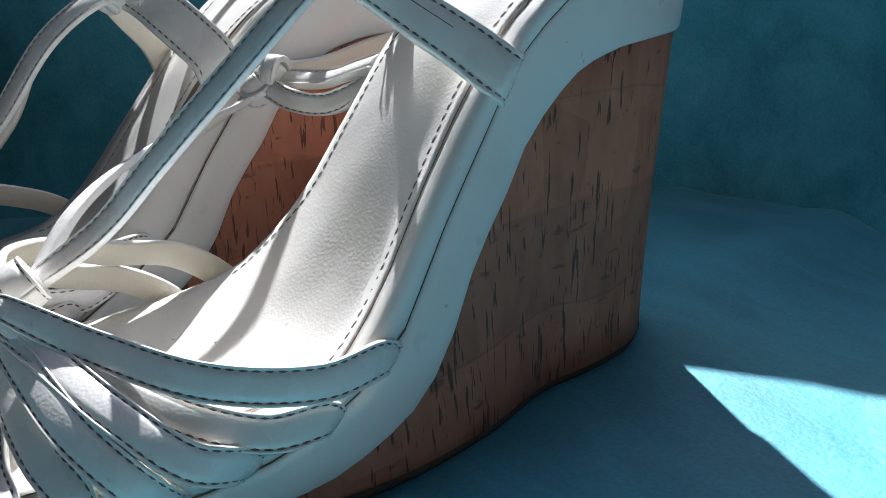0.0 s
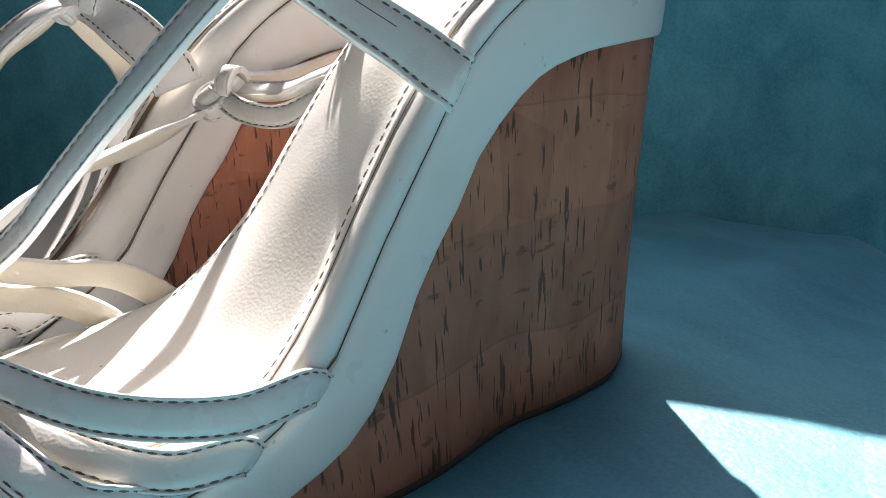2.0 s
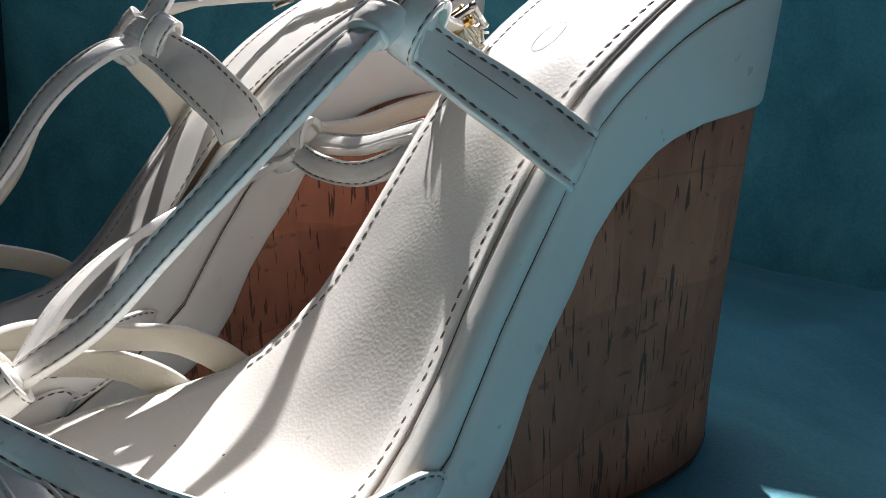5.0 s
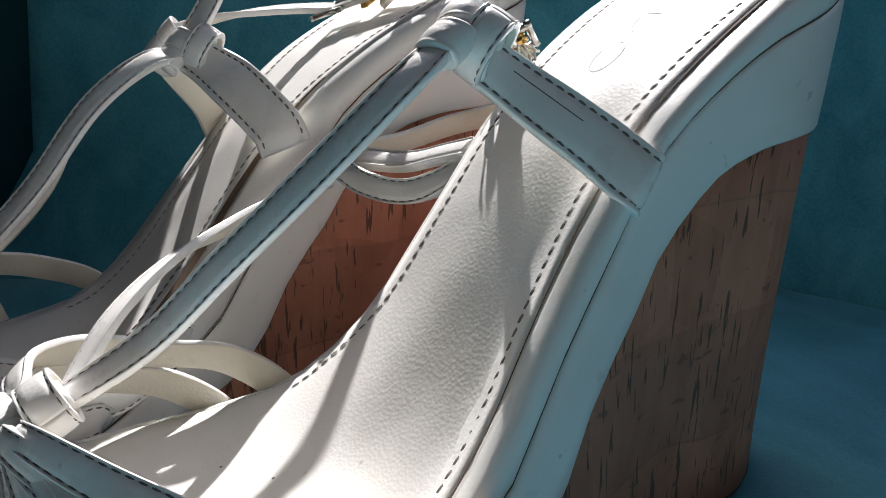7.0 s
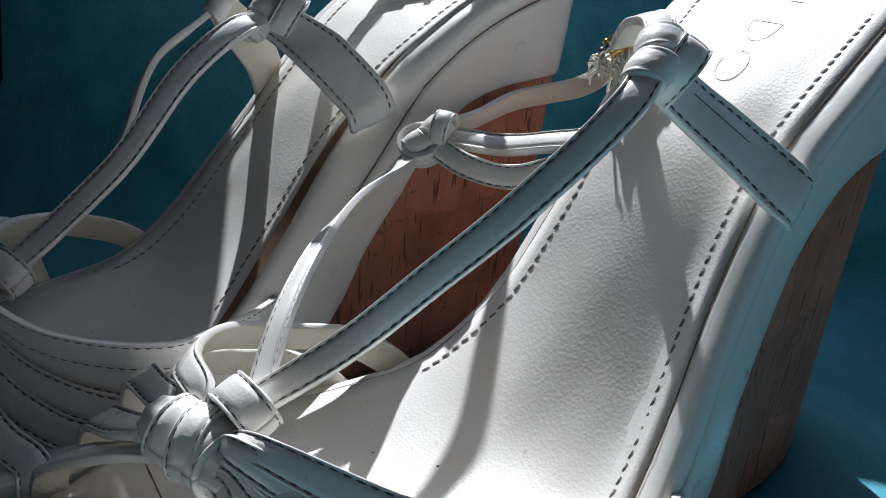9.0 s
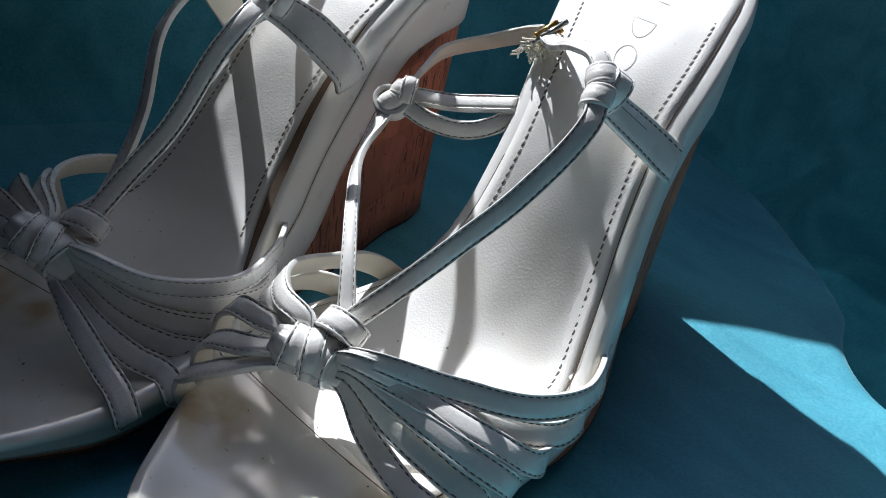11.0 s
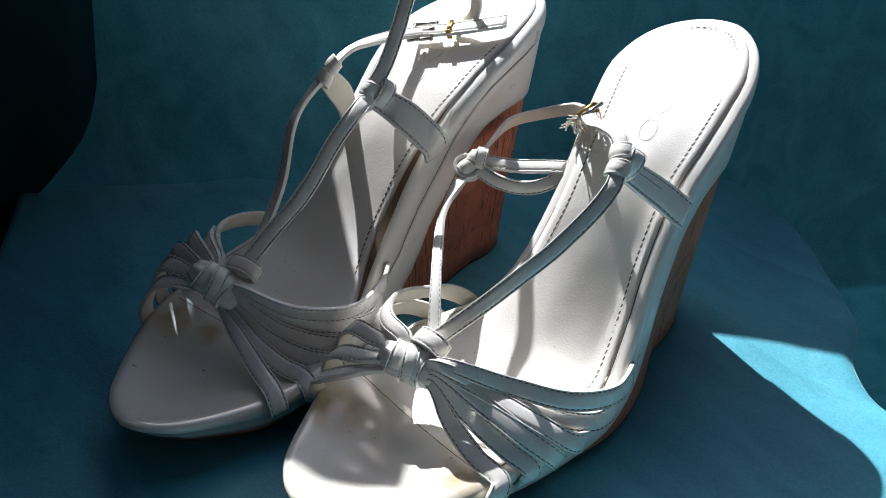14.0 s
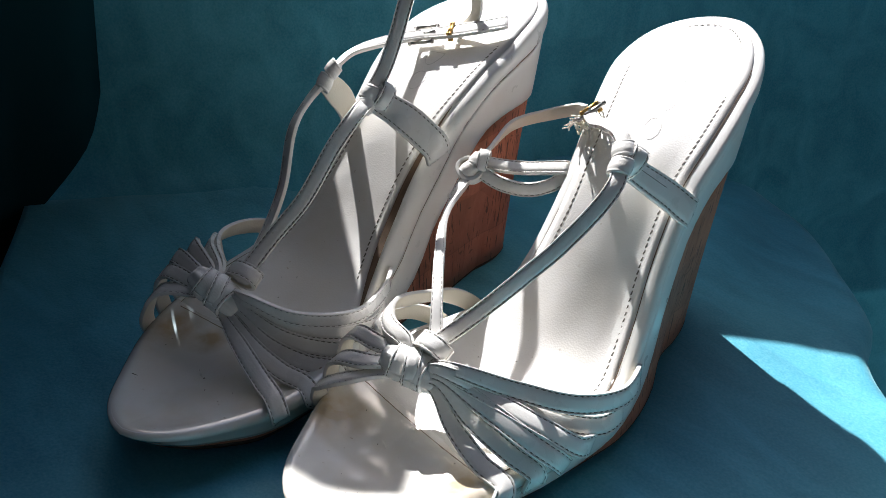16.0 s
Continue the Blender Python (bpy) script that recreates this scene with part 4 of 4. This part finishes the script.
def near_style(root, side, L, wall, bed):
    front(root, side, L, wall, bed, (-0.0020, -0.0068, 0.0395), (-0.0032, -0.0138, 0.0326), (0.85, 0.42, -0.20), NEAR_FANS, NEAR_LOOPS, 0.0, -0.3)
    k1, k2 = Vector((-0.0560, 0.0560, 0.0685)), Vector((0.0150, 0.0558, 0.0975))
    # two arms of the Y
    pts = [(-0.0025, -0.0055, 0.0392), (0.0028, 0.0085, 0.0495), (0.0100, 0.0190, 0.0620), (0.0165, 0.0300, 0.0745), (0.0200, 0.0480, 0.0925), (0.0165, 0.0535, 0.0960)]
    strap("instep_strap", root, [L(*p) for p in pts], [L(*f) for f in ((0.3, -0.8, 0.5), (0.5, -0.75, 0.4), (0.6, -0.7, 0.4), (0.6, -0.7, 0.4), (0.6, -0.7, 0.5), (0.6, -0.6, 0.6))], 0.0056, n=46)
    pts = [(-0.0025, -0.0050, 0.0392), (-0.0135, 0.0040, 0.0492), (-0.0283, 0.0170, 0.0557), (-0.0439, 0.0322, 0.0585), (-0.0545, 0.0500, 0.0640), k1]
    strap("instep_strap", root, [L(*p) for p in pts], [L(*f) for f in ((0.4, -0.8, 0.5), (0.5, -0.65, 0.6), (0.2, -0.65, 0.70), (-0.55, -0.62, 0.45), (0.1, -0.7, 0.7), (0.2, -0.7, 0.8))], 0.0050, n=46, widths=[(0, 0.95), (0.2, 0.78), (0.55, 0.74), (0.8, 0.98), (1, 1)])
    # side strap to the lateral edge
    pts = [(0.0130, 0.0590, 0.0950), (0.0148, 0.0660, 0.0898), (0.0174, 0.0715, 0.0856), (0.0208, 0.0795, 0.0795), (0.0243, 0.0834, 0.0756), (0.0256, 0.0856, 0.0737), (0.0226, 0.0868, 0.0728)]
    strap("side_strap", root, [L(*p) for p in pts], [L(*f) for f in ((0.72, -0.40, 0.6), (0.75, -0.35, 0.6), (0.78, -0.3, 0.62), (0.84, -0.3, 0.50), (0.92, -0.25, 0.35), (0.95, 0.0, 0.15), (0.45, 0.74, -0.5))], 0.0110, n=40, rows=(0.78,), widths=[(0, 0.82), (0.25, 0.88), (0.5, 1), (1, 1)], slit=(0.20, 0.55))
    # double strap to the medial edge
    pts = [k1 + Vector((0.000, 0.004, 0.001)), (-0.0432, 0.0700, 0.0695), (-0.0330, 0.0742, 0.0722), (-0.0255, 0.0772, 0.0742)]
    strap("side_strap", root, [L(*p) for p in pts], [L(*f) for f in ((0.2, -0.6, 0.8), (0.3, -0.5, 0.85), (0.3, -0.5, 0.85), (0.1, -0.6, 0.8))], 0.0056, 0.0022, n=26)
    pts = [k1 + Vector((0.004, 0.001, -0.001)), (-0.0440, 0.0600, 0.0650), (-0.0353, 0.0665, 0.0641), (-0.0282, 0.0726, 0.0675), (-0.0255, 0.0772, 0.0715)]
    strap("side_strap", root, [L(*p) for p in pts], [L(*f) for f in ((0.4, -0.7, 0.5), (0.55, -0.75, 0.2), (0.55, -0.75, 0.15), (0.4, -0.7, 0.5), (0.2, -0.6, 0.8))], 0.0056, 0.0022, n=26)
    k = knot(root, L, k1 + Vector((0, 0.0005, 0.0008)), (0.12, 0.72, 0.62), (1, 0.4, 0), 0.0036, 0.0026)
    wrap("knot_loop", k, L(*(k1 + Vector((0.0020, 0.0035, 0.0020)))), L(0.75, 0.55, -0.10), L(0, 0, 1), 0.0044, 0.0037, 0.0044, 0.0017)
    wrap("knot_loop", k, L(*(k1 + Vector((-0.0005, -0.0010, -0.0012)))), L(0.35, -0.55, 0.75), L(1, 0, 0), 0.0050, 0.0043, 0.0044, 0.0016)
    k = knot(root, L, k2, (-0.45, 0.62, 0.52), (1, 0.3, -0.1), 0.0039, 0.0031)
    bead("knot_turn", k, L(0.0142, 0.0605, 0.0955), L(-0.52, -0.60, 0.50), L(0.6, 0.2, 0.7), 0.0050, 0.0030)
    wrap("strap_loop", k, L(0.0146, 0.0610, 0.0956), L(-0.52, -0.60, 0.50), L(0.6, 0.2, 0.7), 0.0055, 0.0049, 0.0058, 0.0015)
    # ankle strap, slack
    bk = Vector((-0.0270, 0.0868, 0.0946))
    pts = [k1 + Vector((0, 0.004, 0.003)), (-0.0650, 0.0750, 0.0710), (-0.0705, 0.0920, 0.0745), (-0.0615, 0.1050, 0.0792), (-0.0440, 0.1000, 0.0875), bk]
    strap("ankle_strap", root, [L(*p) for p in pts], [L(*f) for f in ((-0.5, -0.3, 0.6), (-0.75, -0.2, 0.4), (-0.9, 0.2, 0.3), (-0.4, 0.85, 0.4), (0.2, 0.85, 0.4), (0.4, 0.75, 0.5))], 0.0054, n=40)
    pts = [bk, (-0.0148, 0.0762, 0.0966), (0.0010, 0.0650, 0.1025), (0.0090, 0.0612, 0.1030), k2 + Vector((-0.0020, 0.0030, 0.0030))]
    strap("ankle_strap", root, [L(*p) for p in pts], [L(*f) for f in ((0.1, -0.5, 0.9), (0.2, -0.5, 0.85), (0.2, -0.4, 0.9), (0.2, -0.3, 0.9), (0.5, -0.2, 0.8))], 0.0056, n=28)
    buckle(root, L, bk, (0.6, -0.5, 0.3), (0, -0.6, 0.8), 0.0035, True)


def far_style(root, side, L, wall, bed):
    front(root, side, L, wall, bed, (0.0055, -0.0012, 0.0388), (0.0085, -0.0120, 0.0345), (-0.756, 0.16, -0.46), FAR_FANS, FAR_LOOPS, 0.32, -0.8)
    km, kl = Vector((-0.0045, 0.0580, 0.0925)), Vector((0.0222, 0.0628, 0.0930))
    pts = [(0.0055, -0.0002, 0.0392), (0.0030, 0.0120, 0.0500), (-0.0025, 0.0225, 0.0625), (-0.0062, 0.0375, 0.0825), (-0.0064, 0.0505, 0.0912), km]
    strap("instep_strap", root, [L(*p) for p in pts], [L(*f) for f in ((-0.3, -0.8, 0.5), (-0.4, -0.8, 0.4), (-0.45, -0.8, 0.4), (-0.5, -0.75, 0.4), (-0.5, -0.7, 0.5), (-0.4, -0.6, 0.6))], 0.0060, n=44)
    pts = [(0.0062, 0.0002, 0.0392), (0.0118, 0.0160, 0.0460), (0.0160, 0.0305, 0.0590), (0.0222, 0.0445, 0.0795), (0.0242, 0.0575, 0.0880), kl]
    strap("instep_strap", root, [L(*p) for p in pts], [L(*f) for f in ((0.0, -0.9, 0.4), (0.2, -0.9, 0.4), (0.35, -0.85, 0.4), (0.4, -0.8, 0.5), (0.4, -0.7, 0.5), (0.4, -0.6, 0.6))], 0.0054, n=44)
    pts = [(-0.0050, 0.0605, 0.0930), (-0.0100, 0.0632, 0.0902), (-0.0165, 0.0656, 0.0866), (-0.0228, 0.0695, 0.0805), (-0.0268, 0.0726, 0.0752), (-0.0274, 0.0742, 0.0705)]
    strap("side_strap", root, [L(*p) for p in pts], [L(*f) for f in ((-0.60, -0.50, 0.65), (-0.65, -0.50, 0.6), (-0.75, -0.45, 0.50), (-0.9, -0.3, 0.25), (-1, -0.2, 0.1), (-1, -0.2, 0.1))], 0.0128, n=44, rows=(0.80, 0.22), widths=[(0, 0.80), (0.2, 0.88), (0.45, 1), (1, 1)])
    pts = [kl + Vector((0, 0.0005, 0.0005)), (0.0228, 0.0700, 0.0872), (0.0236, 0.0775, 0.0790), (0.0245, 0.0820, 0.0700)]
    strap("side_strap", root, [L(*p) for p in pts], [L(*f) for f in ((0.6, -0.4, 0.7), (0.8, -0.3, 0.55), (0.95, -0.2, 0.2), (1, -0.2, 0.1))], 0.0115, n=30, rows=(0.80, 0.22), widths=[(0, 0.7), (0.3, 0.9), (1, 1)])
    # knots: the folded ends of the straps in the loops of the side straps
    k = knot(root, L, km + Vector((0.0004, 0.0000, 0.0005)), (0.05, 0.62, 0.72), (-1, 0, 0), 0.0038, 0.0028)
    bead("knot_turn", k, L(-0.0070, 0.0628, 0.0935), L(0.55, -0.55, 0.45), L(-0.6, 0.3, 0.7), 0.0048, 0.0028)
    wrap("strap_loop", k, L(-0.0074, 0.0632, 0.0936), L(0.55, -0.55, 0.45), L(-0.6, 0.3, 0.7), 0.0053, 0.0047, 0.0055, 0.0015)
    knot(root, L, kl + Vector((-0.0008, 0.0018, 0.0020)), (-0.20, 0.52, 0.72), (1, 0, 0), 0.0034, 0.0030)
    # buckled part of the ankle strap
    bk = Vector((0.0088, 0.1112, 0.1050))
    pts = [kl + Vector((-0.0015, 0.003, 0.0045)), (0.0217, 0.0793, 0.1013), (0.0165, 0.0955, 0.1040), bk]
    strap("ankle_strap", root, [L(*p) for p in pts], [L(*f) for f in ((0.4, -0.6, 0.6), (0.3, -0.6, 0.7), (0.0, -0.5, 0.85), (-0.1, -0.40, 0.92))], 0.0060, n=30)
    pts = [bk, (-0.0050, 0.1150, 0.1085), (-0.0245, 0.1240, 0.1142)]
    strap("ankle_strap", root, [L(*p) for p in pts], [L(*f) for f in ((-0.1, -0.40, 0.92), (-0.1, -0.35, 0.93), (-0.1, -0.35, 0.93))], 0.0078, n=20, widths=[(0, 0.85), (0.5, 1), (0.97, 1), (1, 0.92)])
    # the free part stands up in a loop
    pts = [km + Vector((0.0005, 0.0015, 0.002)), (-0.0060, 0.0650, 0.1030), (-0.0068, 0.0710, 0.1150), (-0.0062, 0.0785, 0.1290), (-0.0030, 0.0875, 0.1345), (-0.0010, 0.0980, 0.1362), (-0.0030, 0.1090, 0.1358), (-0.0070, 0.1180, 0.1312), (-0.0095, 0.1222, 0.1220), (-0.0092, 0.1225, 0.1140), (-0.0030, 0.1190, 0.1060)]
    strap("ankle_strap", root, [L(*p) for p in pts], [L(*f) for f in ((-0.4, -0.6, 0.5), (-0.5, -0.7, 0.4), (-0.5, -0.8, 0.3), (-0.4, -0.7, 0.5), (-0.2, -0.4, 0.9), (-0.2, -0.1, 1.0), (-0.1, 0.3, 0.9), (-0.1, 0.7, 0.6), (-0.2, 0.9, 0.2), (-0.3, 0.9, 0.1), (-0.2, 0.7, -0.4))], 0.0058, n=60)
    buckle(root, L, bk, (-1, 0.3, 0.25), (0, -0.4, 0.92), 0.0125, False)


tagged(sandal("sandal", 1, (-0.183, 0, 0), 0.0, near_style, 0.014, 0.0, 0.0, 0.0, ((-0.019, -0.034, 0.018), (0.034, -0.022, 0.013)), 1.0, -0.017), "white strappy leather wedge sandal with cork heel and buckled ankle strap", "sandal", "pair of sandals")
tagged(sandal("sandal", -1, (-0.2576, -0.0308, 0.0), 15.0, far_style, -0.0105, 0.012, -0.05, -0.03, ((-0.029, -0.016, 0.015), (-0.012, -0.014, 0.010)), 0.45, -0.007), "white strappy wedge sandal with its ankle strap standing in a loop", "sandal", "pair of sandals")
